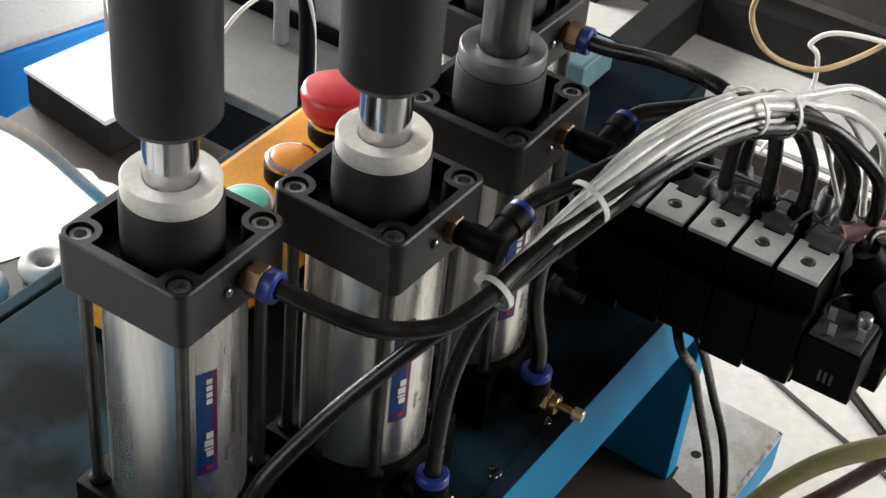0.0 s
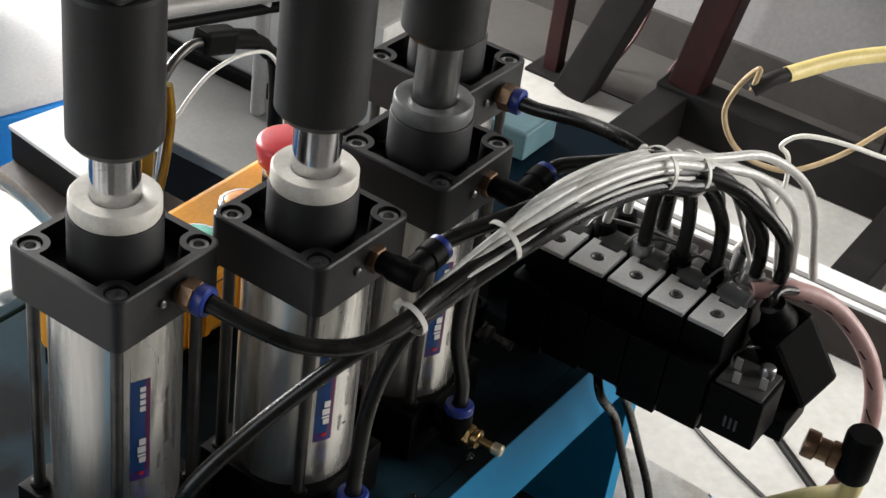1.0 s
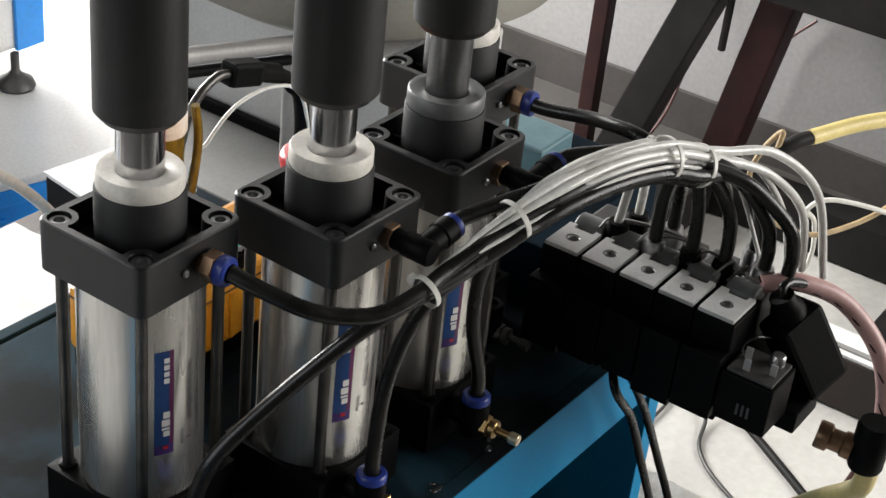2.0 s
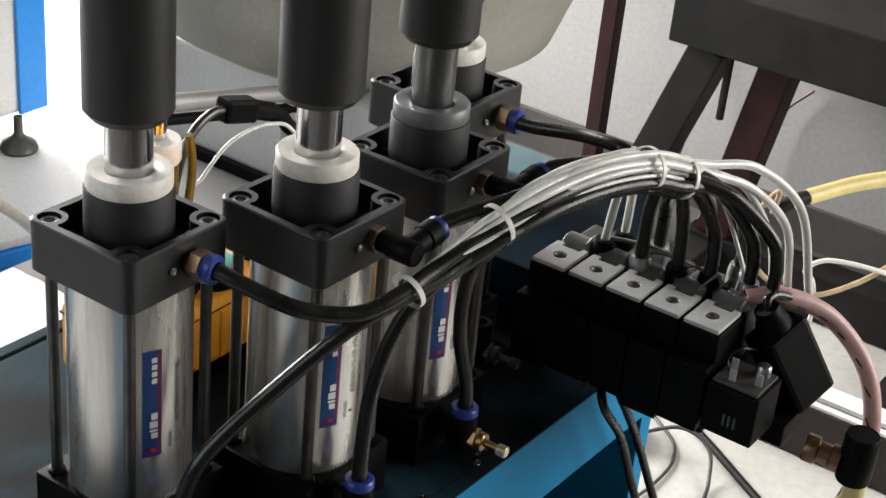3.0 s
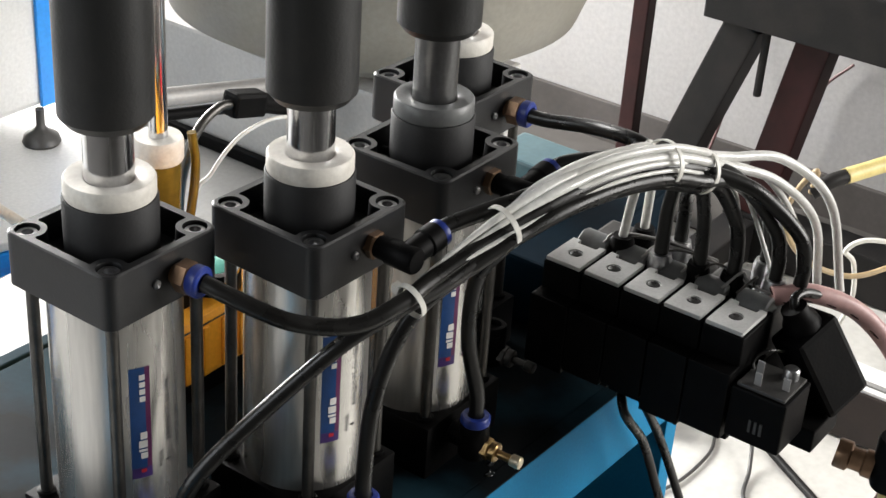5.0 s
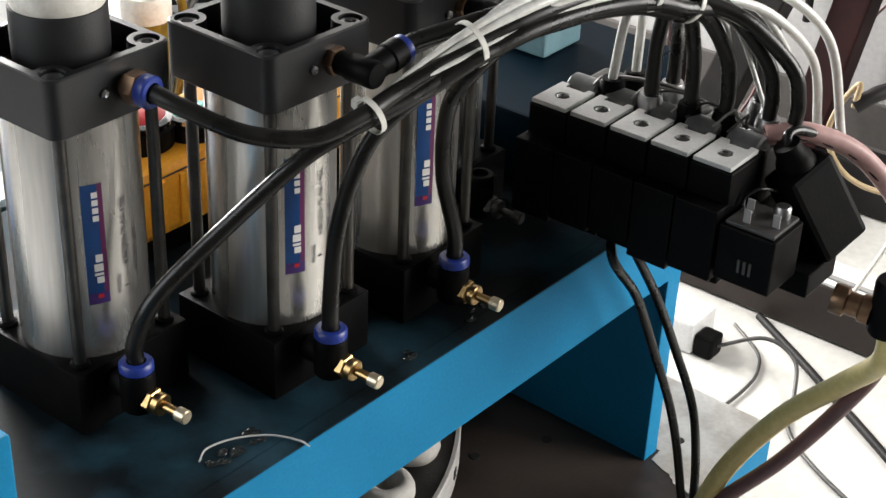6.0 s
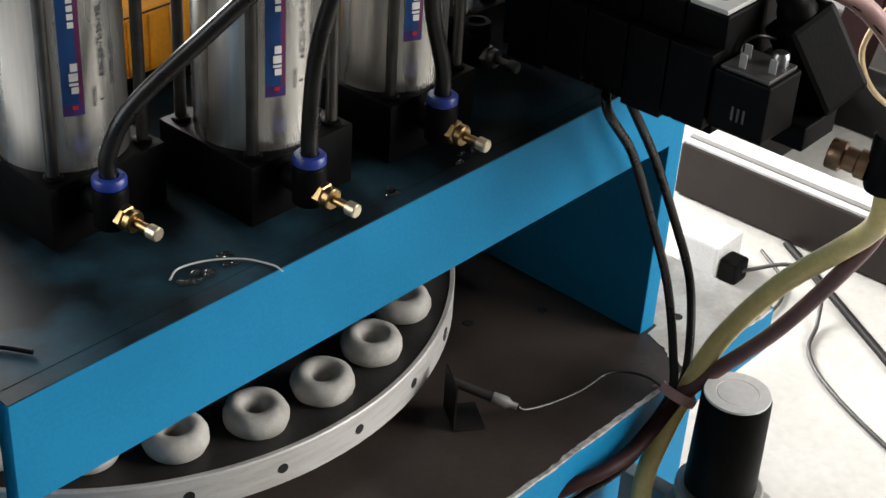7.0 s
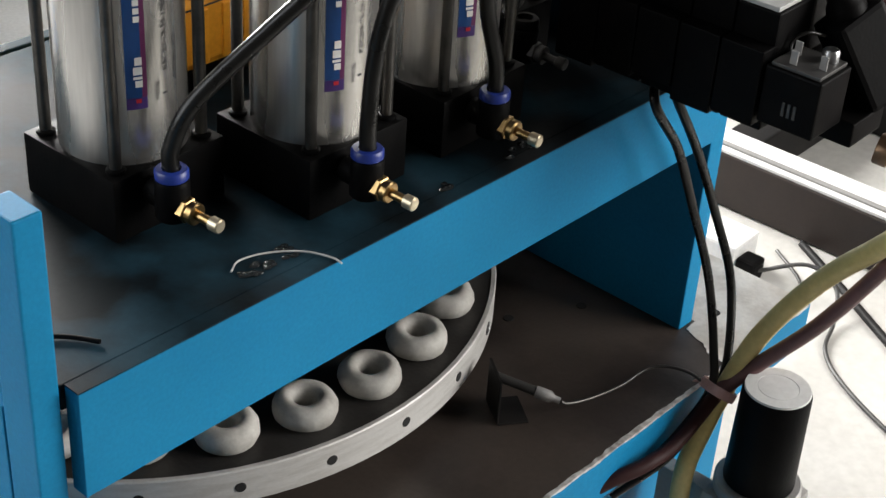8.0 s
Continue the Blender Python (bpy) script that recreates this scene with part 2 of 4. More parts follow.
def smooth_path(pts, step=10):
    """A curve through the points (Catmull-Rom), as many points."""
    p = [Vector(q) for q in pts]
    p = [2 * p[0] - p[1], *p, 2 * p[-1] - p[-2]]
    out = []
    for i in range(1, len(p) - 2):
        for k in range(step):
            t = k / step
            a, b_, c, d = p[i - 1], p[i], p[i + 1], p[i + 2]
            out.append(0.5 * ((2 * b_) + (c - a) * t + (2 * a - 5 * b_ + 4 * c - d) * t * t + (3 * b_ - a - 3 * c + d) * t ** 3))
    out.append(p[-2])
    return out


def tube(pts, r, seg=12, step=10, bm=None, raw=False):
    """A round hose along a curve through the points."""
    line = [Vector(q) for q in pts] if raw else smooth_path(pts, step)
    b = bmesh.new()
    t0 = (line[1] - line[0]).normalized()
    u = t0.orthogonal().normalized()
    rings = []
    for i, q in enumerate(line):
        t = (line[min(i + 1, len(line) - 1)] - line[max(i - 1, 0)]).normalized()
        u = (u - t * u.dot(t)).normalized()
        v = t.cross(u)
        rr = r(i / (len(line) - 1)) if callable(r) else r
        rings.append([b.verts.new(q + (u * math.cos(2 * math.pi * k / seg) + v * math.sin(2 * math.pi * k / seg)) * rr) for k in range(seg)])
    for lo_, hi_ in zip(rings, rings[1:]):
        for k in range(seg):
            n = (k + 1) % seg
            b.faces.new((lo_[k], lo_[n], hi_[n], hi_[k]))
    b.faces.new(rings[0][::-1])
    b.faces.new(rings[-1])
    return into(b, bm)


def aim(at, way, spin=0):
    """A pose at a point whose z axis points along way."""
    return Matrix.Translation(at) @ Vector(way).to_track_quat("Z", "Y").to_matrix().to_4x4() @ pose(0, 0, 0, 0, 0, spin)


def cut(ob, *cutters):
    """Takes the shapes of the cutters (bmeshes) out of a mesh object, for good."""
    for c in cutters:
        me = bpy.data.meshes.new("cutter")
        bmesh.ops.recalc_face_normals(c, faces=c.faces)
        c.to_mesh(me)
        c.free()
        k = new("cutter", me)
        mod = ob.modifiers.new("cut", "BOOLEAN")
        mod.operation, mod.solver, mod.object = "DIFFERENCE", "EXACT", k
        bpy.context.view_layer.update()
        done = bpy.data.meshes.new_from_object(ob.evaluated_get(bpy.context.evaluated_depsgraph_get()))
        ob.modifiers.clear()
        old = ob.data
        ob.data = done
        bpy.data.meshes.remove(old)
        bpy.data.objects.remove(k)
        bpy.data.meshes.remove(me)
    return ob


def words(text, size, mat, parent, m, name="lettering"):
    """Printed letters as a thin mesh."""
    cu = bpy.data.curves.new(name, "FONT")
    cu.body, cu.size, cu.extrude = text, size, 0.00004
    cu.resolution_u = 2
    tmp = new("tmp", cu)
    bpy.context.view_layer.update()
    me = bpy.data.meshes.new_from_object(tmp.evaluated_get(bpy.context.evaluated_depsgraph_get()))
    bpy.data.objects.remove(tmp)
    bpy.data.curves.remove(cu)
    me.materials.clear()
    me.materials.append(mat)
    ob = new(name, me)
    ob.parent, ob.matrix_basis = parent, m
    return ob


# ---- the hall ----
DECK, TABLE, TURN = 1.031, 0.8427, -1.54    # heights of deck and table, turn of the frame in degrees


def setting(name, label, bm, mat, category=""):
    return tagged(part(name, bm, mat), label, category or name.split("_")[0], kind="structure")


setting("floor", "pale smooth concrete floor, worn and dusty", box((4.5, 6.4, 0.1), (0.55, 0.95, -0.05)), M["concrete"])
setting("wall_east", "white plastered wall", box((0.15, 6.2, 3.0), (2.63, 0.95, 1.5)), M["wall"], "wall")
setting("baseboard", "dark painted skirting along the white wall", box((0.012, 6.0, 0.1), (2.548, 0.95, 0.05), 0.003), M["skirting"], "baseboard")
# unseen ceiling, added dark so that little light bounces back
setting("ceiling", "unseen dark ceiling, added to hold down bounce light", box((4.5, 6.4, 0.12), (0.55, 0.95, 3.06)), M["low_bounce"])


def pierced_wall(name, y, x0, x1, w0, w1, z0, z1, m=None):
    """An unseen dark wall along x with a window opening, added to cut bounce light; m turns it into its place."""
    b = box((w0 - x0, 0.15, 3.0), ((x0 + w0) / 2, y, 1.5))
    box((x1 - w1, 0.15, 3.0), ((x1 + w1) / 2, y, 1.5), bm=b)
    box((w1 - w0, 0.15, z0), ((w0 + w1) / 2, y, z0 / 2), bm=b)
    box((w1 - w0, 0.15, 3.0 - z1), ((w0 + w1) / 2, y, (3.0 + z1) / 2), bm=b)
    if m is not None:
        bmesh.ops.transform(b, matrix=m, verts=b.verts)
    setting(name, "unseen dark wall with an opening, added to hold down bounce light", b, M["low_bounce"], "wall")


pierced_wall("wall_north", 3.95, -1.425, 2.555, 0.4, 2.4, 0.7, 2.88)
pierced_wall("wall_west", 0, -2.15, 4.05, 0.2, 1.7, 1.1, 2.4, pose(-1.5, 0, 0, 0, 0, 90))
pierced_wall("wall_south", -2.15, -1.425, 2.555, 0.9, 2.5, 0.85, 2.45)

# ---- the machine: table, dial, bridge ----
FR = pose(0.1, -0.11, 0, 0, 0, TURN)    # frame of the bridge: x along its front edge, y to the back


def worktable():
    t = thing("machine_table", "brown steel machine table with a blue painted worn front edge", "table", FR)
    part("tabletop", box((1.05, 0.65, 0.022), (-0.2, 0.286, TABLE - 0.011)), M["table"], t)
    part("edge_band", box((1.05, 0.0019, 0.0335), (-0.2, -0.04, TABLE - 0.0174), 0.0003), M["blue"], t, "blue enamelled edge band")
    rim = bmesh.new()
    rows = []
    for k in range(421):
        x = -0.722 + 1.044 * k / 420
        w = -0.0050 + 0.0014 * noise.noise((x * 45, 0.3, 0)) + 0.0012 * noise.noise((x * 190, 0.9, 0))
        h = 0.0008 + 0.0012 * noise.noise((x * 60, 4.3, 0)) + 0.001 * noise.noise((x * 240, 6.0, 0))
        rows.append([rim.verts.new((x, -0.041 + y, TABLE + z)) for y, z in ((0.0072 + w, 0.0003), (-0.0004, 0.0003), (-0.0004, -0.0004 - max(h, 0)), (0.0012, -0.0004 - max(h, 0)))])
    for s0, s1 in zip(rows, rows[1:]):
        for j in range(3):
            rim.faces.new((s0[j], s1[j], s1[j + 1], s0[j + 1]))
    part("worn_edge", rim, M["bare"], t, "bare steel along the chipped edge")
    part("apron", box((1.0, 0.016, 0.25), (-0.2, 0.0, TABLE - 0.15), 0.002), M["blue"], t)
    for x in (-0.68, 0.28):
        for y in (0.04, 0.57):
            part("leg", box((0.05, 0.05, TABLE - 0.024), (x, y, (TABLE - 0.024) / 2), 0.003), M["blue"], t)
    # light on the table's end painted as a patch, up to the leg's shadow
    bare = bmesh.new()
    rows = []
    for k in range(331):
        y = -0.0385 + 0.33 * k / 330
        x0 = 0.2505 if y > -0.001 else 0.240 + y * 0.4 + 0.004 * noise.noise((y * 90, 2.2, 0)) + 0.0012 * noise.noise((y * 420, 5.2, 0))
        rows.append([bare.verts.new((x, y, TABLE + 0.0004)) for x in (x0, 0.3245)])
    for s0, s1 in zip(rows, rows[1:]):
        bare.faces.new((s0[0], s0[1], s1[1], s1[0]))
    part("worn_paint", bare, M["lit_pale"], t, "pale patch painted where light falls on the table's end")
    for x, y in ((0.268, -0.004), (0.165, 0.083), (0.21, 0.06)):
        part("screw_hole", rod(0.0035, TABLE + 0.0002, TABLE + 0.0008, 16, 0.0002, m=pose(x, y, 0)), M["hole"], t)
    return t


worktable()


def dial():
    cx, cy, zr, r = 0.117, 0.134, 0.8832, 0.2123
    t = thing("rotary_dial", "dark steel rotary dial with a bright turned rim", "turntable", pose(cx, cy, 0))
    part("plate", lathe([(0, zr), (r - 0.003, zr), (r - 0.003, zr - 0.004), (0, zr - 0.004)], 96), M["disc"], t, smooth=30)
    ring = part("rim", lathe([(r - 0.003, zr + 0.0006), (r - 0.0006, zr + 0.0006), (r, zr), (r, zr - 0.0205), (r - 0.001, zr - 0.0215), (r - 0.02, zr - 0.0215), (r - 0.02, zr - 0.003), (r - 0.003, zr - 0.003)], 128, closed=True), M["rim"], t, "bright turned aluminium rim", smooth=30)
    part("hub", rod(0.14, TABLE, zr - 0.004, 64, 0.002), M["disc"], t, smooth=30)
    for k in range(26):
        a = radians(-90.0 + k * 360 / 26)
        m = aim((r * math.cos(a), r * math.sin(a), zr - 0.0105), (math.cos(a), math.sin(a), 0))
        big = k % 4 == 2
        # dark disc in place of a drilled hole's shaded inside
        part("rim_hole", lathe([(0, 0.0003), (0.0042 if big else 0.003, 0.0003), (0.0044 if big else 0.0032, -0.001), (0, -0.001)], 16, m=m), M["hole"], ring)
        if big:
            part("set_screw", rod(0.0022, 0.0003, 0.0012, 12, 0.0003, m=m), M["bolt"], ring)
    return t


dial()


def ceramic_ring(m):
    b = lathe([(0.0056, 0.0), (0.0138, 0.0), (0.0163, 0.0018), (0.0176, 0.0058), (0.0174, 0.0088), (0.0158, 0.0122), (0.0128, 0.0142), (0.0098, 0.0141), (0.0071, 0.0122), (0.0058, 0.0085)], 40, closed=True)
    for v in b.verts:
        d = 1 + 0.035 * noise.noise(v.co * 90) + 0.02 * noise.noise(v.co * 260)
        v.co = (v.co.x * d, v.co.y * d, v.co.z * (1 + 0.05 * noise.noise(v.co * 110 + Vector((3, 1, 0)))) if v.co.z > 0.001 else v.co.z)
    t = tagged(part("ceramic_ring", b, M["ceramic"], smooth=50),
               "rough grey-white ceramic ring lying on the dial", "ceramic ring", "ceramic rings on the dial")
    t.matrix_world = m
    return t


first_ring = None
for k in range(26):
    a = radians(-90.1 + k * 360 / 26)
    at = (0.117 + 0.1848 * math.cos(a), 0.134 + 0.1848 * math.sin(a), 0.8834)
    m = pose(*at, 0, 0, k * 37) @ Matrix.Scale(1, 4)
    first_ring = ceramic_ring(m) if first_ring is None else (copy_thing(first_ring, m) and first_ring)


def bridge():
    t = thing("bridge", "blue enamelled steel bridge with oily dark deck on the table", "machine frame", FR)
    part("deck_plate", box((0.446, 0.256, 0.012), (0.0115, 0.1372, DECK - 0.0062), 0.0008), M["deck"], t, "dark oily blue deck plate")
    part("front_beam", box((0.444, 0.009, 0.0517), (0.0125, 0.0045, DECK - 0.02645), 0.0004), M["blue"], t)
    part("deck_lip", box((0.444, 0.0088, 0.0006), (0.0125, 0.0046, DECK - 0.00025)), M["deck"], t, "dark oily front strip of the deck")
    part("back_beam", box((0.452, 0.009, 0.0525), (0.0075, 0.272, DECK - 0.026), 0.0012), M["deck"], t)
    # closed back, added to keep light out from under the deck
    part("back_plate", box((0.438, 0.006, 0.158), (0.011, 0.2715, TABLE + 0.0795), 0.0008), M["blue"], t)
    part("side_plate", box((0.0143, 0.279, 0.1875), (0.2418, 0.1405, 0.9367), 0.001), M["blue"], t)
    part("corner_post", box((0.013, 0.02, 0.269), (-0.2197, 0.0168, 0.9773), 0.001), M["blue"], t)
    part("side_plate", box((0.013, 0.235, 0.175), (-0.2197, 0.1455, 0.9302), 0.001), M["blue"], t)
    return t


bridge()

# water and oil on the deck
M["oil"] = material("wet_oil", (0.012, 0.016, 0.018), 0.08, 0.0, (0.02, 0.022, 0.024), 60, 0.1, 200, spec=0.8)
random.seed(4)
for cx, cy, spread, count in ((0.006, -0.087, 0.016, 16), (0.165, -0.1, 0.009, 6), (0.115, -0.098, 0.006, 4)):
    b = bmesh.new()
    for k in range(count):
        x, y = cx + random.uniform(-1, 1) * spread, cy + random.uniform(-1, 1) * spread * 0.35
        w, ph = random.uniform(0.0007, 0.0024), random.random() * 9
        rings = []
        for f, h in ((1.0, 0.0), (0.8, 0.22), (0.45, 0.36)):
            rings.append([b.verts.new((x + w * f * 1.5 * math.cos(a) * (1 + 0.3 * noise.noise((math.cos(a), math.sin(a), ph))),
                                       y + w * f * math.sin(a) * (1 + 0.3 * noise.noise((math.sin(a), math.cos(a), ph))), DECK + 0.0002 + h * w))
                          for a in (2 * math.pi * i / 12 for i in range(12))])
        for lo_, hi_ in zip(rings, rings[1:]):
            for i in range(12):
                b.faces.new((lo_[i], lo_[(i + 1) % 12], hi_[(i + 1) % 12], hi_[i]))
        b.faces.new(rings[-1])
    tagged(part("oil_droplets", b, M["oil"], smooth=80), "glossy droplets of oily water on the deck", "droplets", kind="stuff")
wire = tagged(part("loose_wire", tube([(-0.0115, -0.083, DECK + 0.001), (-0.003, -0.079, DECK + 0.001), (0.010, -0.083, DECK + 0.001), (0.022, -0.093, DECK + 0.001), (0.0275, -0.105, DECK + 0.001), (0.028, -0.111, DECK + 0.0005)], 0.00045, 8), M["plate"], smooth=60), "thin bright wire lying on the oily deck", "wire")
tagged(part("loose_wire", tube([(-0.1, -0.063, DECK + 0.0012), (-0.09, -0.073, DECK + 0.0012), (-0.083, -0.0845, DECK + 0.0012)], 0.0011, 8), M["plastic"], smooth=60), "short black wire lying on the deck", "wire")

# ---- pneumatic cylinders ----
E, S, HEADZ, HEADH = 0.0635, 0.0245, 1.2, 0.026


def rounded(a, half, r):
    """Distance from the centre to the edge of a rounded square."""
    c, s = abs(math.cos(a)), abs(math.sin(a))
    d = half / max(c, s)
    if min(c, s) * d > half - r:
        k = half - r
        b = k * (c + s)
        d = b + math.sqrt(max(b * b - 2 * k * k + r * r, 0))
    return d


def pocket(a):
    """Edge of the recess round the bush: a square whose corners keep round bosses."""
    d = rounded(a, E / 2 - 0.0042, 0.004)
    for x in (-S, S):
        for y in (-S, S):
            b = x * math.cos(a) + y * math.sin(a)
            q = b * b - (2 * S * S - 0.0082 ** 2)
            if b > 0 and q > 0:
                d = min(d, b - math.sqrt(q))
    return d


def head_mesh():
    n = 192
    b = bmesh.new()
    z1, z0 = HEADZ, HEADZ - HEADH
    levels = [(lambda a: rounded(a, E / 2 - 0.0008, 0.005), z0), (lambda a: rounded(a, E / 2, 0.005), z0 + 0.0008),
              (lambda a: rounded(a, E / 2, 0.005), z1 - 0.0007), (lambda a: rounded(a, E / 2 - 0.0007, 0.005), z1),
              (pocket, z1), (lambda a: pocket(a) - 0.0006, z1 - 0.013), (lambda a: 0.016, z1 - 0.0131)]
    rings = [[b.verts.new((fn(2 * math.pi * k / n) * math.cos(2 * math.pi * k / n), fn(2 * math.pi * k / n) * math.sin(2 * math.pi * k / n), z)) for k in range(n)] for fn, z in levels]
    for lo_, hi_ in zip(rings, rings[1:]):
        for k in range(n):
            j = (k + 1) % n
            b.faces.new((lo_[k], lo_[j], hi_[j], hi_[k]))
    b.faces.new(rings[0][::-1])
    b.faces.new(rings[-1])
    return b


def cap_mesh():
    """The lower end block, with a round seat for the barrel."""
    b = box((E, E, 0.031), (0, 0, DECK + 0.0155), 0.0012, 2)
    return b


LABEL_R = 0.02925


def wrap(a0, a1, z0, z1, r, parent, name, mat, label=""):
    """A thin sheet round the barrel between two directions in degrees."""
    b = bmesh.new()
    k = max(3, int((a1 - a0) / 4))
    cols = []
    for i in range(k + 1):
        a = radians(a0 + (a1 - a0) * i / k)
        cols.append([b.verts.new((q * math.cos(a), q * math.sin(a), z)) for q, z in ((r, z0), (r, z1), (r - 0.0002, z1), (r - 0.0002, z0))])
    for p, q in zip(cols, cols[1:]):
        for j in range(4):
            b.faces.new((p[j], q[j], q[(j + 1) % 4], p[(j + 1) % 4]))
    b.faces.new(cols[0])
    b.faces.new(cols[-1][::-1])
    return part(name, b, mat, parent, label, smooth=40)


def on_barrel(a, z, r):
    """Pose of letters that run upwards on the barrel at the direction a."""
    q = radians(a)
    out, up = Vector((math.cos(q), math.sin(q), 0)), Vector((0, 0, 1))
    side = up.cross(out)
    m = Matrix((up, -side, out)).transposed().to_4x4()
    m.translation = Vector((r * math.cos(q), r * math.sin(q), z))
    return m


def cylinder():
    t = thing("pneumatic_cylinder", "pneumatic cylinder, aluminium barrel between black end blocks on the deck", "cylinder", None, "row of pneumatic cylinders")
    part("base_block", cap_mesh(), M["plastic"], t, smooth=40)
    barrel = part("barrel", lathe([(0, DECK + 0.025), (0.0292, DECK + 0.025), (0.0292, HEADZ - HEADH + 0.004), (0, HEADZ - HEADH + 0.004)], 72), M["barrel"], t, "drawn aluminium barrel", smooth=40)
    head = part("head_block", head_mesh(), M["head"], t, smooth=35)
    cut(head, *[rod(0.0054, HEADZ - 0.007, HEADZ + 0.01, 24, m=pose(x, y, 0)) for x in (-S, S) for y in (-S, S)])
    cut(head, rod(0.0022, 0, 0.02, 16, m=aim((-0.006, -E / 2 + 0.008, HEADZ - 0.0125), (0, -1, 0))))
    part("blind_hole", lathe([(0, 0.0), (0.0026, 0.0), (0.0028, 0.0004), (0.0028, -0.001), (0, -0.001)], 18, m=aim((0.017, -E / 2 - 0.0001, HEADZ - 0.0175), (0, -1, 0))), M["hole"], head)
    screw = part("vent_screw", lathe([(0, 0.0), (0.0019, 0.0), (0.0019, 0.002), (0.0013, 0.0026), (0, 0.002)], 14, m=aim((-0.006, -E / 2 + 0.0008, HEADZ - 0.0125), (0, -1, 0))), M["bolt"], head)
    for x in (-S, S):
        for y in (-S, S):
            part("tie_rod", rod(0.0028, DECK + 0.03, HEADZ - HEADH + 0.003, 16, m=pose(x, y, 0)), M["tie_rod"], t, smooth=40)
            b = lathe([(0, -0.0062), (0.0048, -0.0062), (0.0048, -0.002), (0.0042, -0.0014), (0.0026, -0.0014), (0.0024, -0.004), (0, -0.004)], 24, m=pose(x, y, HEADZ))
            part("bolt", b, M["bolt"], t, "bright socket screw", smooth=40)
            part("rod_seat", lathe([(0, 0), (0.0044, 0), (0.0044, 0.0016), (0.0036, 0.0022), (0, 0.0022)], 20, m=pose(x, y, DECK + 0.0309)), M["plastic"], t, smooth=40)
    for a in (0, 90, 180, 270):
        part("rib", box((0.009, 0.0016, 0.004), (0.0225, 0, HEADZ - 0.0112), 0.0005, 1, m=pose(0, 0, 0, 0, 0, a + 8)), M["head"], head)
    lab = wrap(-124, -110.5, 1.0945, 1.1468, LABEL_R + 0.0002, barrel, "blue_strip", M["label_blue"], "blue printed strip with plain white marks")
    wrap(-110.4, -106, 1.0945, 1.1468, LABEL_R + 0.0002, lab, "purple_strip", M["label_red"])
    wrap(-124, -106, 1.0890, 1.0944, LABEL_R + 0.0002, lab, "purple_strip", M["label_purple"])
    # plain shapes in place of the maker's mark
    for z, h, a0, a1 in ((1.0995, 0.0030, -116, -110), (1.1032, 0.0012, -117.5, -110), (1.1053, 0.0036, -117.5, -110), (1.1098, 0.0036, -116, -110)):
        wrap(a0, a1, z, z + h, LABEL_R + 0.0005, lab, "mark", M["label"])
    wrap(-116, -111.5, 1.0920, 1.0938, LABEL_R + 0.0005, lab, "mark", M["red"])
    for i in range(4):
        wrap(-115.5, -110.5, 1.1295 + i * 0.0037, 1.1321 + i * 0.0037, LABEL_R + 0.0005, lab, "mark", M["label"])
    words("MODEL", 0.0028, M["ink"], lab, on_barrel(-94.5, 1.0915, LABEL_R + 0.0003))
    words("KBCJ50-75-50-19EL", 0.0041, M["ink"], lab, on_barrel(-85.5, 1.1045, LABEL_R + 0.0003))
    words("MAX.PRESS  1.0MPa", 0.0025, M["ink"], lab, on_barrel(-75, 1.0985, LABEL_R + 0.0003))
    wrap(-91, -87, 1.0935, 1.0943, LABEL_R + 0.0003, lab, "mark", M["ink"])
    part("bush", lathe([(0.0125, HEADZ - 0.014), (0.0196, HEADZ - 0.014), (0.0202, HEADZ - 0.0125), (0.0202, HEADZ + 0.0155), (0.0196, HEADZ + 0.0163), (0.0125, HEADZ + 0.0163)], 56, closed=True), M["bush"], t, "black rubber bush", smooth=40)
    return t


def piston(t, lift, collar_mat="nylon", ring=False, rod_mat="chrome"):
    """Rod, white collar and coupling; lift: height of the coupling's lower end over the head."""
    z = HEADZ + 0.0164
    part("collar", lathe([(0.0107, z), (0.019, z), (0.0194, z + 0.0008), (0.0194, z + 0.0075), (0.0186, z + 0.0085), (0.0125, z + 0.0087), (0.0107, z + 0.0075)], 56, closed=True), M[collar_mat], t, "grey greasy collar, darkened for its shade" if collar_mat == "greasy" else "white nylon collar", smooth=40)
    part("piston_rod", rod(0.0106, HEADZ - 0.005, HEADZ + lift + 0.004, 40), M[rod_mat], t, "polished chromed rod", smooth=40)
    zb = HEADZ + lift
    c = part("coupling", lathe([(0, zb), (0.0165, zb), (0.0198, zb + 0.004), (0.0198, zb + 0.068), (0.0185, zb + 0.0695), (0, zb + 0.0695)], 56), M["coupling"], t, "blackened steel rod coupling", smooth=30)
    h = box((0.0262, 0.031, 0.05), (0, 0, zb + 0.0945), 0.002)
    part("flatted_shank", h, M["coupling"], c, smooth=30)
    if ring:
        part("washer", lathe([(0.0145, zb + 0.0696), (0.0205, zb + 0.0696), (0.0207, zb + 0.0716), (0.0145, zb + 0.0716)], 48, closed=True), M["nylon"], c, "white washer", smooth=40)


CYL = ((0, 0, 0.0), (0.075, -0.0451, -1.2), (0.1621, -0.0475, 0.0), (0.2395, -0.0047, -1.4))
base = cylinder()
towers = [base] + [copy_thing(base, pose(x, y, 0, 0, 0, a)) for x, y, a in CYL[1:]]
for k, (tower, lift) in enumerate(zip(towers, (0.0495, 0.0505, 0.058, 0.0505))):
    # third piston: grease, shade and dark reflections all put into its colours
    piston(tower, lift, "greasy" if k == 2 else "nylon", k == 1, "dull_rod" if k == 2 else "chrome")

# ---- fittings and hoses on the cylinders ----


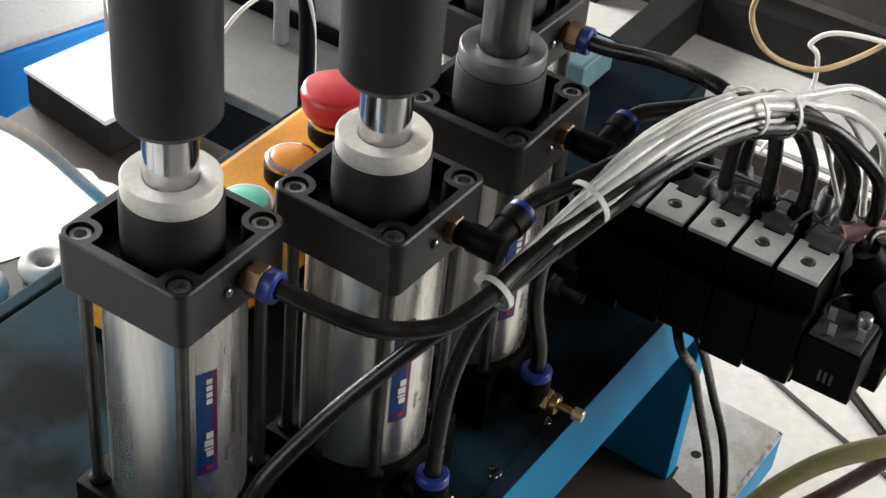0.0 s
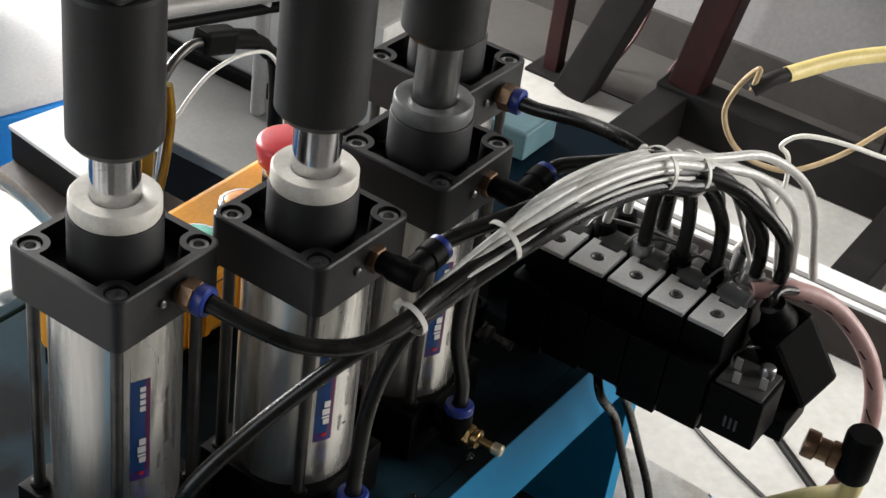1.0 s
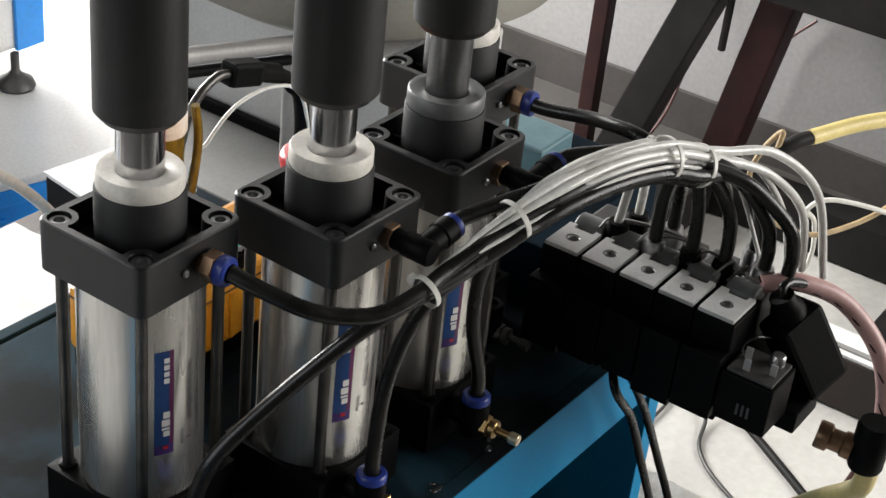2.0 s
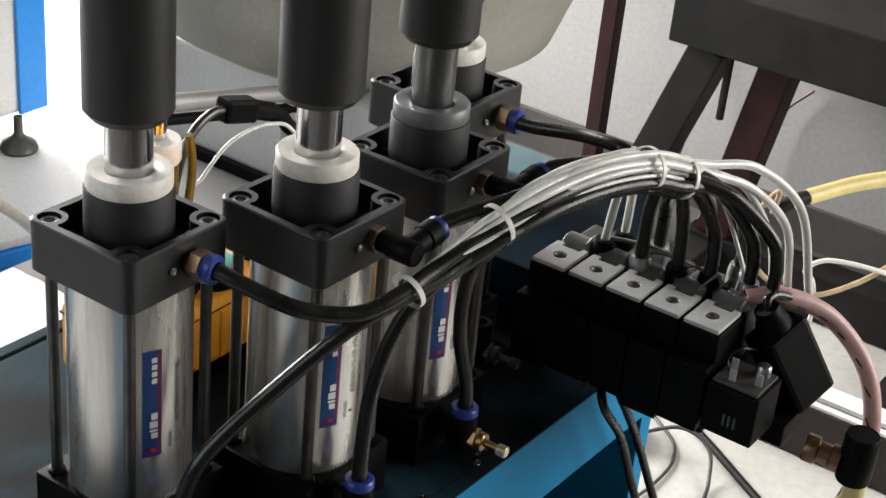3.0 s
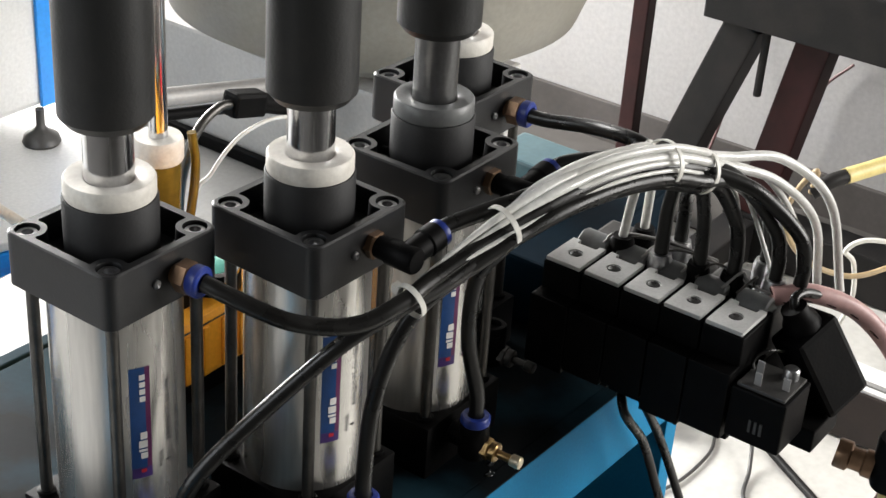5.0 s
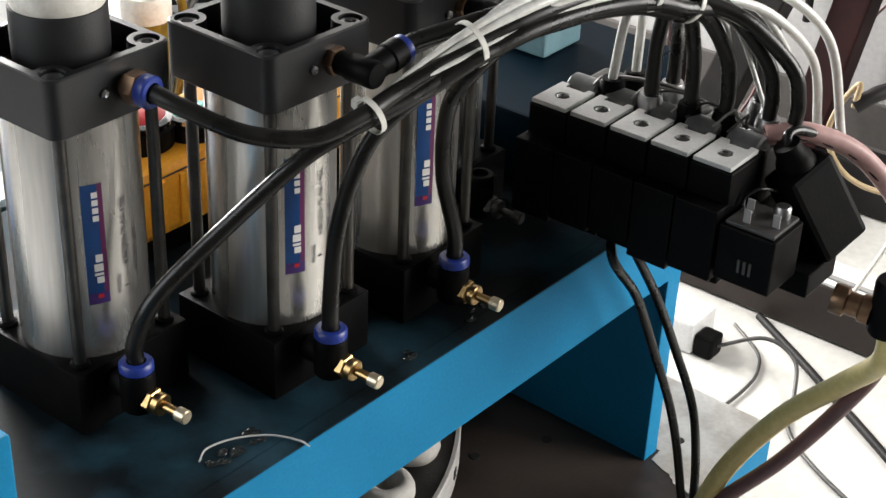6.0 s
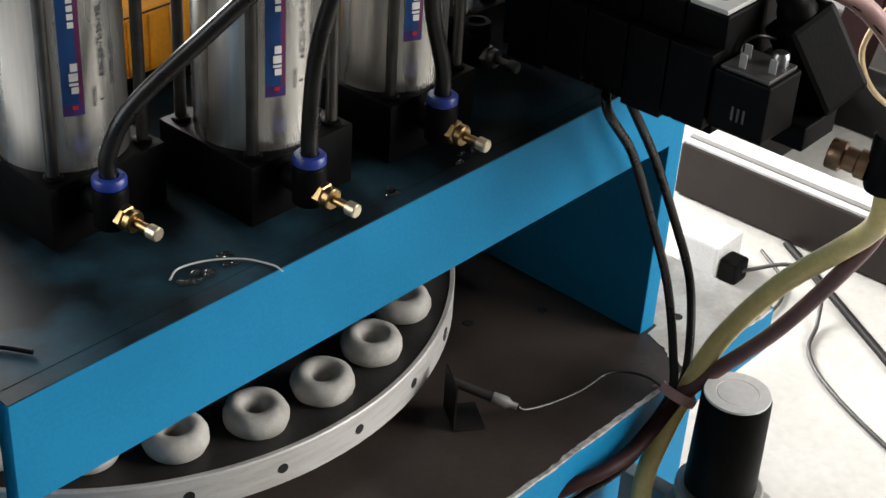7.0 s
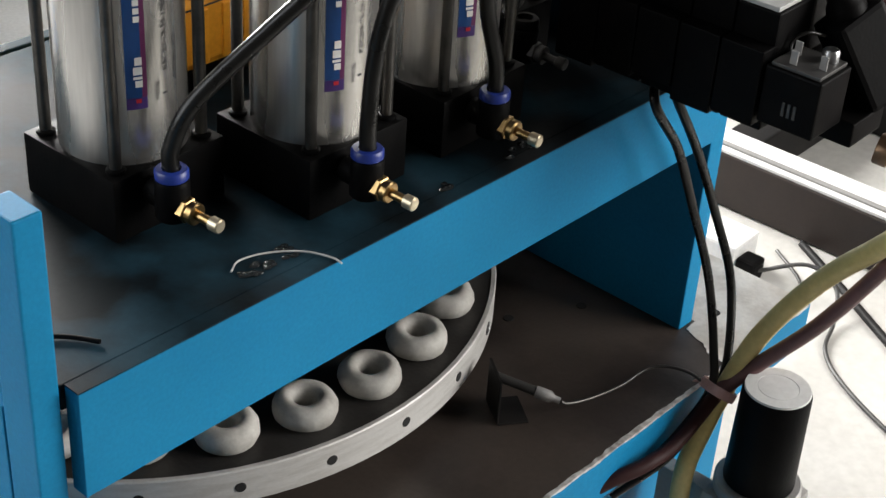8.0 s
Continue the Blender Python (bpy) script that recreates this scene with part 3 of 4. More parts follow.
def straight_fitting(m):
    """A push-in fitting that points along its z axis, screwed into a port."""
    t = thing("push_in_fitting", "bronze push-in fitting with blue collar in a black block", "fitting", m, "push-in fittings")
    part("thread", rod(0.0048, -0.002, 0.003, 20), M["copper"], t, smooth=40)
    part("hexagon", lathe([(0, 0.002), (0.0068, 0.002), (0.0074, 0.0028), (0.0074, 0.0085), (0.0066, 0.0093), (0, 0.0093)], 6), M["copper"], t, "dull bronze hexagon")
    part("collar", lathe([(0, 0.0092), (0.0066, 0.0092), (0.0071, 0.0098), (0.0071, 0.0138), (0.0064, 0.0146), (0.0044, 0.0148), (0.0042, 0.012), (0, 0.012)], 28), M["collar"], t, "blue release collar", smooth=40)
    return t


for k in (0, 3):
    x, y, a = CYL[k]
    straight_fitting(aim((x + 0.0058, y - E / 2 + 0.0005, HEADZ - 0.0122), (0.12, -1, -0.02)))


def elbow_fitting(at):
    t = thing("elbow_fitting", "black swivel elbow fitting with blue collar on a block", "fitting", Matrix.Translation(at), "push-in fittings")
    part("hexagon", lathe([(0, -0.001), (0.0062, -0.001), (0.0066, 0.0), (0.0066, 0.0034), (0.006, 0.004), (0, 0.004)], 6, m=aim((0, 0, 0), (0, -1, 0))), M["copper"], t, "dull bronze hexagon")
    part("banjo", lathe([(0, 0.0038), (0.0052, 0.0038), (0.0054, 0.0045), (0.0054, 0.009), (0.0062, 0.0105), (0.0062, 0.0235), (0.0054, 0.0248), (0, 0.025)], 24, m=aim((0, 0, 0), (0, -1, 0))), M["plastic"], t, smooth=40)
    m = aim((0.001, -0.0185, 0), (0.97, -0.05, 0.16))
    part("body", lathe([(0, 0), (0.0056, 0), (0.006, 0.002), (0.006, 0.011), (0.0068, 0.012), (0.0068, 0.0195), (0, 0.0195)], 24, m=m), M["plastic"], t, smooth=35)
    part("collar", lathe([(0, 0.0194), (0.0061, 0.0194), (0.0065, 0.02), (0.0065, 0.0228), (0.0057, 0.0234), (0, 0.0234)], 28, m=m), M["collar"], t, "blue release collar", smooth=40)
    return t


elbow_fitting((0.0805, -0.0451 - E / 2, HEADZ - 0.0115))
elbow_fitting((0.1675, -0.0475 - E / 2, HEADZ - 0.0115))


def flow_control(m, metal="brass", tip="brass_bright", label="black flow control valve with blue collar and brass screw"):
    """A speed control valve: elbow with upright hose collar and brass adjusting screw."""
    t = thing("flow_control_valve", label, "valve", m, "flow control valves")
    part("body", lathe([(0, -0.011), (0.0068, -0.011), (0.0078, -0.0098), (0.0078, 0.007), (0.0072, 0.0085), (0, 0.0085)], 28), M["plastic"], t, smooth=40)
    b = rod(0.0066, 0, 0.014, 24, 0.0008, m=aim((0, 0.013, -0.002), (0, -1, 0)))
    part("banjo", b, M["plastic"], t, smooth=40)
    part("collar", lathe([(0, 0.0086), (0.0068, 0.0086), (0.0076, 0.0094), (0.0076, 0.0126), (0.0068, 0.0136), (0.0044, 0.0138), (0.0042, 0.011), (0, 0.011)], 28), M["collar" if metal == "brass" else "plastic"], t, smooth=40)
    m2 = aim((0.0012, -0.004, -0.0045), (0.09, -1, -0.05))
    part("hexagon", lathe([(0, 0.0), (0.0058, 0.0), (0.006, 0.0005), (0.006, 0.005), (0.0052, 0.0056), (0, 0.0056)], 6, m=m2), M[metal], t)
    part("lock_nut", lathe([(0, 0.0056), (0.0046, 0.0056), (0.0052, 0.0062), (0.0052, 0.0092), (0.0046, 0.0098), (0, 0.0098)], 24, m=m2), M[metal], t, "knurled lock nut", smooth=40)
    part("stem", rod(0.0022, 0.0096, 0.0195, 16, 0.0003, m=m2), M[metal], t, smooth=40)
    s = part("screw_head", rod(0.0033, 0.0175, 0.0232, 22, 0.0005, m=m2), M[tip], t, "slotted screw head", smooth=40)
    cut(s, box((0.0011, 0.009, 0.003), (0, 0, 0.0232), m=m2 @ pose(0, 0, 0, 0, 0, 28)))
    return t


for k, (x, y, a) in enumerate(CYL):
    if k < 3:
        flow_control(pose(x - 0.0118, y - 0.0465, 1.0545, 0, 0, a))
    else:
        flow_control(pose(x - 0.0118, y - 0.0465, 1.0545, 0, 0, a), "gunmetal", "gunmetal", "all black flow control valve on the deck")


def hose(pts, r=0.004, mat="hose", label="black polyurethane air hose with a glossy sheen", seg=12, step=10, group="air hoses"):
    return tagged(part("air_hose", tube(pts, r, seg, step), M[mat], smooth=70), label, "hose", group)


# the bundle's line, from the first cable tie to the manifold
LINE = [Vector(q) for q in ((0.068, -0.1025, 1.1762), (0.0907, -0.1066, 1.1828), (0.126, -0.1141, 1.1928), (0.158, -0.1227, 1.2), (0.1914, -0.132, 1.2025), (0.2243, -0.1411, 1.1985), (0.2505, -0.1485, 1.1885))]
AXIS = smooth_path(LINE, 8)
N = len(AXIS) - 1
random.seed(11)


def strand(dx, dz, i0, i1, rise=0):
    """A stretch of the bundle's line set off sideways and in height, a little uneven."""
    out = []
    ph = random.random() * 6
    for i in range(i0, i1 + 1, 4):
        t = (AXIS[min(i + 1, N)] - AXIS[max(i - 1, 0)]).normalized()
        side = t.cross(Vector((0, 0, 1))).normalized()
        tight = 0.75 + 0.25 * min(1, i / 30)
        if rise:
            tight *= min(1.0, 0.1 + (i - i0) / rise)
        wob = 0.0011 * math.sin(i * 0.23 + ph)
        out.append(AXIS[i] + side * (dx * tight + wob) + side.cross(t) * (dz * tight + 0.6 * wob))
    return out


PORTS = [Vector((x, y, 1.125)) for x, y in ((0.2712, -0.1009), (0.2877, -0.1047), (0.2688, -0.1256), (0.289, -0.1264), (0.2726, -0.1463), (0.2762, -0.1647), (0.2851, -0.1843), (0.2882, -0.197), (0.3, -0.172))]


def down(k, start):
    """The bend from the bundle's end down into a port of the manifold."""
    p = PORTS[k]
    d = p - start
    return [start + Vector((d.x * 0.45, d.y * 0.45, -0.006 - 0.1 * abs(d.y))), p + Vector((-d.x * 0.12, -d.y * 0.10, 0.030)), p + Vector((0, 0, 0.012)), p]


def run(lead, dx, dz, i0, i1, k, r=0.0039, mat="hose", label="black polyurethane air hose with a glossy sheen"):
    s = strand(dx, dz, i0, i1)
    return hose(lead + s + down(k, s[-1]), r, mat, label)


V = Vector
run([V((0.0078, -0.0455, 1.1875)), V((0.012, -0.060, 1.1835)), V((0.024, -0.0815, 1.1755)), V((0.045, -0.0975, 1.1715))], 0.0035, 0.0, 0, N, 7)
run([V((0.1025, -0.0964, 1.192)), V((0.112, -0.0985, 1.1945))], -0.004, 0.002, 24, N, 6)
run([V((0.1895, -0.0988, 1.192)), V((0.197, -0.103, 1.1955)), V((0.207, -0.119, 1.2)) ], -0.0075, 0.002, 40, N, 4)
run([V((0.2455, -0.0465, 1.188)), V((0.2455, -0.060, 1.1885)), V((0.2435, -0.09, 1.1945)), V((0.234, -0.120, 1.200))], -0.008, -0.003, 44, N, 2)


def low_collar(k):
    x, y, a = CYL[k]
    return Vector((x - 0.0118, y - 0.0465, 1.066))


c = low_collar(0)
run([c, c + V((0.0005, 0, 0.012)), c + V((0.009, -0.006, 0.033)), V((0.022, -0.068, 1.127)), V((0.045, -0.088, 1.156)), V((0.062, -0.1, 1.169))], 0.005, -0.006, 6, N, 5)
c = low_collar(1)
run([c, c + V((0, 0, 0.016)), c + V((0.004, 0.0, 0.05)), c + V((0.012, -0.004, 0.08)), V((0.086, -0.104, 1.168))], 0.007, -0.005, 14, N, 8)
c = low_collar(2)
run([c, c + V((-0.001, 0, 0.016)), c + V((-0.008, 0.003, 0.05)), c + V((-0.010, 0.0, 0.085)), V((0.141, -0.106, 1.172)), V((0.153, -0.117, 1.187))], 0.003, -0.0085, 28, N, 3)
# milky tubes on top of the bundle; in part they paint the hoses' highlights
MILKY = "thin milky translucent air hose on top of the bundle"


def thin_start(r, upto=0.3):
    """A tube tapered where the bundle begins, where it partly stands for highlights."""
    return lambda u: r * (0.3 + 0.7 * min(1.0, u / upto) ** 2)


hose(strand(0.0035, 0.0045, 4, N, 14) + [V((0.272, -0.156, 1.1845)), V((0.302, -0.17, 1.17)), V((0.331, -0.183, 1.14)), V((0.3395, -0.188, 1.1))], thin_start(0.0025), "hose_clear", MILKY)
hose(strand(0.0, 0.0066, 2, N, 14) + [V((0.272, -0.154, 1.1895)), V((0.306, -0.169, 1.181)), V((0.338, -0.187, 1.15)), V((0.344, -0.2, 1.098))], thin_start(0.0026), "hose_clear", MILKY)
# two very thin pale tubes, drawn like bright streaks along the hoses
hose(strand(0.0078, -0.0008, 4, N - 4, 14) + [V((0.262, -0.152, 1.181)), V((0.281, -0.158, 1.163)), PORTS[5] + V((0.012, 0.004, -0.01))], 0.0011, "hose_clear", MILKY)
hose(strand(0.0062, 0.0026, 14, N - 4, 14) + [V((0.262, -0.15, 1.184)), V((0.285, -0.16, 1.166)), PORTS[6] + V((0.012, 0.004, -0.01))], 0.0013, "hose_clear", MILKY)
hose(strand(-0.004, 0.0068, 10, N - 8, 14) + [V((0.24, -0.13, 1.188)), V((0.264, -0.109, 1.162)), PORTS[0]], thin_start(0.0026), "hose_clear", MILKY)
hose(strand(-0.007, 0.005, 14, N - 8, 14) + [V((0.248, -0.127, 1.19)), V((0.279, -0.11, 1.165)), PORTS[1]], thin_start(0.0026), "hose_clear", MILKY)
hose(strand(0.0022, 0.0088, 16, N, 14) + [V((0.27, -0.153, 1.187)), V((0.297, -0.166, 1.172)), V((0.318, -0.178, 1.14)), V((0.327, -0.184, 1.1))], thin_start(0.0019), "hose_clear", MILKY)


def cable_tie(i, rx, ry, off=(0, 0, 0), spin=20):
    """A thin flat nylon tie round the bundle."""
    t = (AXIS[min(i + 1, N)] - AXIS[max(i - 1, 0)]).normalized()
    m = Matrix.Translation(AXIS[i] + Vector(off)) @ t.to_track_quat("Z", "Y").to_matrix().to_4x4() @ pose(0, 0, 0, 0, 0, spin)
    b = lathe([(1.0, -0.0013), (1.07, -0.0013), (1.07, 0.0013), (1.0, 0.0013)], 40, closed=True)
    bmesh.ops.scale(b, vec=(rx, ry, 1), verts=b.verts)
    o = thing("cable_tie", "white nylon cable tie round the hose bundle", "cable tie", m, "cable ties")
    part("strap", b, M["tie"], o, smooth=50)
    part("lock", box((0.0042, 0.0048, 0.004), (rx * 1.1, 0, 0), 0.0006), M["tie"], o)
    return o


cable_tie(1, 0.0078, 0.0078, (0.0015, -0.0025, -0.0025))
cable_tie(16, 0.0102, 0.0098, (0.0, -0.001, 0.0))
cable_tie(N - 8, 0.0114, 0.0106)
cable_tie(N, 0.0114, 0.0106, (0, 0, -0.001))

# ---- valve manifold ----


def manifold():
    t = thing("valve_manifold", "black five-station solenoid valve manifold with pale grey screw plates", "valve block", Matrix.Translation((0, 0, 0)))
    part("rail", box((0.072, 0.15, 0.03), (0.285, -0.136, 1.066), 0.002), M["plastic"], t)
    for k in range(5):
        y = -0.0862 - 0.0239 * k
        v = part("valve_body", box((0.034, 0.0232, 0.062), (0.2515, y, 1.0846), 0.0012), M["plastic"], t)
        plate = part("screw_plate", box((0.0275, 0.0208, 0.0024), (0.2485, y, 1.117), 0.0005), M["plate"], v, "pale grey screw plate")
        cut(plate, rod(0.0092, -0.006, 0.006, 28, m=aim((0.2672, y - 0.0005, 1.118), (0, 1, 0))), rod(0.0041, 1.1172, 1.12, 24, m=pose(0.2475, y, 0)))
        # disc that darkens the bottom of the screw recess
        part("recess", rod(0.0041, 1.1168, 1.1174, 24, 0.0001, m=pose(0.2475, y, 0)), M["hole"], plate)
        s = part("screw", lathe([(0, 0.0), (0.0031, 0.0), (0.0031, 0.0008), (0.0022, 0.0014), (0, 0.0016)], 20, m=pose(0.2475, y, 1.1172)), M["gunmetal"], plate, "cross-slotted steel screw", smooth=40)
        cut(s, box((0.0036, 0.0008, 0.002), (0.2475, y, 1.1192)), box((0.0008, 0.0036, 0.002), (0.2475, y, 1.1192)))
        b = rod(0.0085, -0.009, 0.009, 24, 0.001, m=aim((0.2705, y, 1.1125), (0, 1, 0)))
        part("coil_end", b, M["greasy"], v, smooth=40)
        part("pilot", box((0.034, 0.0205, 0.03), (0.288, y, 1.098), 0.002), M["gunmetal"], v)
        for p in [q for q in PORTS if round((-0.0862 - q.y) / 0.0239) == k]:
            f = part("port_fitting", lathe([(0, -0.018), (0.0062, -0.018), (0.0066, -0.016), (0.0066, -0.004), (0.0056, 0.0), (0, 0.0)], 20, m=Matrix.Translation(p)), M["bolt" if k % 2 == 0 else "plastic"], v, smooth=40)
        part("lower_cover", box((0.012, 0.0235 - 0.0008 * (k % 2), 0.042 - 0.003 * (k % 3)), (0.2305, y, 1.078 + 0.0015 * (k % 3)), 0.0008), M["plastic"], v)
    return t


manifold()


def coil_block():
    t = thing("solenoid_coil", "black solenoid coil block with bare flat terminals and a screw", "solenoid", pose(0.241, -0.2095, 1.072))
    part("block", box((0.029, 0.03, 0.03), (0, 0, 0.006), 0.0012), M["plastic"], t)
    top = part("face", box((0.026, 0.026, 0.002), (0, 0, 0.022), 0.0005), M["gunmetal"], t)
    for x, y, a in ((-0.009, 0.004, 0), (-0.004, -0.009, 0), (0.002, 0.008, 90)):
        part("terminal", box((0.0009, 0.0038, 0.008), (x, y, 0.026), 0.0003, m=pose(0, 0, 0, 0, 0, 0)), M["grey"], t, "flat steel terminal")
    part("screw", lathe([(0, 0.022), (0.0042, 0.022), (0.0042, 0.028), (0.0034, 0.029), (0, 0.029)], 20, m=pose(0.008, -0.006, 0)), M["bolt"], t, smooth=40)
    for i in range(3):
        part("mark", box((0.0006, 0.0014, 0.007), (-0.0147, -0.004 + 0.003 * i, 0.002)), M["gunmetal"], t)
    return t


coil_block()


def din_plug():
    t = thing("connector_plug", "black plastic coil connector hanging from its cable", "connector", aim((0.285, -0.2165, 1.0875), (-0.32, 0.4, 0.86), 30))
    part("body", box((0.023, 0.029, 0.05), (0, 0, 0.0), 0.003), M["plastic"], t)
    part("gland", lathe([(0, 0.0235), (0.0102, 0.0235), (0.0104, 0.025), (0.0092, 0.03), (0.0074, 0.033), (0.007, 0.038), (0, 0.038)], 20), M["plastic"], t, smooth=30)
    part("screw", rod(0.003, 0, 0.003, 16, 0.0004, m=aim((-0.013, -0.002, -0.005), (-1, 0, 0))), M["bolt"], t, smooth=40)
    q = aim((0.285, -0.2165, 1.0875), (-0.32, 0.4, 0.86), 30).inverted() @ Vector((0.297, -0.208, 1.1185))
    part("cable", tube([(0, 0, 0.036), (q.x * 0.15, q.y * 0.15, 0.041), (q.x * 0.5, q.y * 0.5, (q.z + 0.046) / 2 + 0.002), q], 0.0026, 10), M["hose"], t, smooth=60)
    return t


din_plug()


def coil_lead(k):
    """Thin wires from a valve's coil to the wrapped cable."""
    y = -0.0862 - 0.0239 * k
    pts = [(0.266, y - 0.006, 1.1195), (0.274, y - 0.012, 1.1245 + 0.001 * k), (0.2765, (y - 0.187) / 2, 1.1225 + 0.0015 * (4 - k)), (0.2765, -0.178, 1.121), (0.279, -0.189, 1.119)]
    return tagged(part("coil_lead", tube(pts, 0.0007, 8), M["tie_rod" if int(k * 4) % 2 else "grey"], smooth=60), "thin lead wire along the valve tops", "wire", "coil leads")


for k in range(4):
    coil_lead(k)
    coil_lead(k + 0.35)
tagged(part("coil_lead", tube([(0.262, -0.205, 1.1), (0.252, -0.2, 1.103), (0.246, -0.196, 1.098), (0.243, -0.2, 1.09)], 0.0009, 8), M["hose"], smooth=60), "thin black wire hooked over the coil", "wire", "coil leads")


def end_port():
    """Air inlet at the end of the manifold."""
    t = thing("inlet_fitting", "black inlet block with copper-brown fitting and black elbow", "fitting", pose(0.262, -0.238, 1.052))
    part("block", box((0.032, 0.024, 0.013), (0.014, 0.020, 0.0035), 0.001), M["plastic"], t)
    m = aim((0.008, -0.002, -0.002), (0.2, -1, -0.1))
    part("nipple", lathe([(0, 0), (0.0075, 0), (0.008, 0.001), (0.008, 0.007), (0.0062, 0.008), (0.0062, 0.014), (0.0075, 0.015), (0.0075, 0.02), (0, 0.02)], 20, m=m), M["copper"], t, "copper-brown nipple", smooth=40)
    b = lathe([(0, -0.014), (0.009, -0.014), (0.0098, -0.012), (0.0098, 0.014), (0.0088, 0.016), (0, 0.016)], 24, m=pose(0.014, -0.03, 0.0))
    part("elbow", b, M["plastic"], t, smooth=40)
    return t


end_port()

# pink spiral-wrapped hose and yellow hose from the manifold down to the regulator
PINK = [(0.277, -0.187, 1.119), (0.294, -0.204, 1.1195), (0.313, -0.226, 1.106), (0.32, -0.2502, 1.078), (0.32, -0.2608, 1.038), (0.32, -0.2554, 0.9928), (0.32, -0.2404, 0.957), (0.32, -0.2111, 0.9036), (0.314, -0.184, 0.8655), (0.2985, -0.168, 0.8435), (0.294, -0.1675, 0.8405)]
LOW = [(0.3, -0.168, 0.8445), (0.2639, -0.165, 0.8239), (0.234, -0.163, 0.8225), (0.205, -0.15, 0.815), (0.17, -0.128, 0.79)]
# lower stretches painted maroon for the cable's shaded underside
tagged(part("wrapped_cable", tube(LOW, 0.0045, 14, 20), M["maroon"], smooth=60), "dark maroon cable running under the table edge", "cable")
t = tagged(part("wrapped_cable", tube(smooth_path(PINK, 30)[:131], 0.0052, 14, raw=True), M["pink"], smooth=60), "pink spiral-wrapped cable hanging from the manifold, shade painted in below", "cable")
part("lower_wrap", tube(smooth_path(PINK, 30)[128:], 0.0047, 14, raw=True), M["wrap_dark"], t, "lower stretch, its shade painted as dull maroon", smooth=60)
spiral = smooth_path(PINK, 30)
b = bmesh.new()
tube([q + Vector((math.cos(i * 0.42), math.sin(i * 0.42) * 0.8, math.sin(i * 0.42) * 0.6)) * 0.0051 for i, q in enumerate(spiral[:150])], 0.0006, 6, raw=True, bm=b)
part("spiral_edge", b, M["maroon"], t, "darker edge of the spiral wrap")
YEL = [(0.275, -0.2705, 1.045), (0.284, -0.268, 1.02), (0.3, -0.257, 0.998), (0.3135, -0.238, 0.972), (0.32, -0.2054, 0.9301), (0.318, -0.1782, 0.8806), (0.303, -0.169, 0.843), (0.2879, -0.166, 0.8142), (0.2793, -0.165, 0.7927), (0.279, -0.165, 0.76), (0.284, -0.165, 0.7), (0.3, -0.165, 0.6)]
tagged(part("air_hose", tube(YEL, 0.0062, 16, 12), M["yellow"], smooth=60), "thick yellow air hose running down past the table edge", "hose")

# two black cables from the manifold down to the table edge
CABLES = (((0.262, -0.115, 1.052), (0.2319, -0.135, 1.0468), (0.26, -0.136, 1.011), (0.283, -0.138, 0.9665), (0.302, -0.146, 0.913), (0.303, -0.157, 0.868), (0.2965, -0.1635, 0.8455), (0.276, -0.161, 0.825), (0.25, -0.158, 0.815), (0.22, -0.14, 0.79)),
          ((0.268, -0.112, 1.054), (0.2631, -0.13, 1.0356), (0.29, -0.132, 0.9955), (0.317, -0.135, 0.9465), (0.328, -0.147, 0.901), (0.317, -0.16, 0.862), (0.3025, -0.165, 0.8445), (0.282, -0.162, 0.82), (0.262, -0.159, 0.806), (0.24, -0.14, 0.78)))
for pts in CABLES:
    hose(pts, 0.0027, "hose", "thin black cable hanging from the manifold", group="hanging cables")
o = thing("cable_tie", "pink tape tie gathering the hoses at the table edge", "cable tie", aim((0.2995, -0.167, 0.8435), (0.55, -0.1, 0.8)))
ring = lathe([(0.0103, -0.003), (0.0114, -0.003), (0.0118, 0.0), (0.0114, 0.003), (0.0103, 0.003)], 32, closed=True)
part("strap", ring, M["pink"], o, smooth=50)
part("tail", tube([(0.011, 0, 0), (0.015, 0.003, -0.004), (0.016, 0.006, -0.012)], 0.0014, 8), M["pink"], o, smooth=60)


def regulator():
    t = thing("air_regulator", "black pressure regulator knob with a white cap beside the table edge", "regulator", pose(0.3075, -0.2005, 0))
    part("knob", lathe([(0, 0.79), (0.0215, 0.79), (0.0218, 0.7915), (0.0207, 0.8555), (0.0198, 0.858), (0, 0.858)], 48), M["plastic"], t, smooth=35)
    part("cap", lathe([(0, 0.8581), (0.0197, 0.8581), (0.0194, 0.8594), (0.0125, 0.8595), (0.0122, 0.8592), (0.0117, 0.8595), (0, 0.8596)], 48), M["white_metal"], t, "white cap disc", smooth=15)
    part("nut", lathe([(0.0216, 0.781), (0.0265, 0.781), (0.0268, 0.783), (0.0268, 0.788), (0.0255, 0.7895), (0.0216, 0.7895)], 48, closed=True), M["grey"], t, "grey lock ring", smooth=40)
    part("body", box((0.05, 0.05, 0.08), (0, 0, 0.741), 0.005), M["grey"], t)
    part("bowl", lathe([(0, 0.62), (0.018, 0.622), (0.022, 0.63), (0.022, 0.701), (0, 0.701)], 32), M["grey"], t, smooth=40)
    part("bracket", box((0.012, 0.05, 0.03), (0, 0.04, 0.75), 0.001), M["grey"], t)
    return t


regulator()


def sensor():
    t = thing("sensor_bracket", "thin dark angle bracket with a small sensor beside the dial", "sensor", pose(0.19, -0.087, TABLE, 0, 0, -36))
    part("foot", box((0.018, 0.024, 0.0016), (0.005, 0, 0.0008), 0.0004), M["dark_steel"], t)
    part("upright", box((0.0016, 0.024, 0.03), (-0.0045, 0, 0.0162), 0.0005), M["dark_steel"], t)
    return t


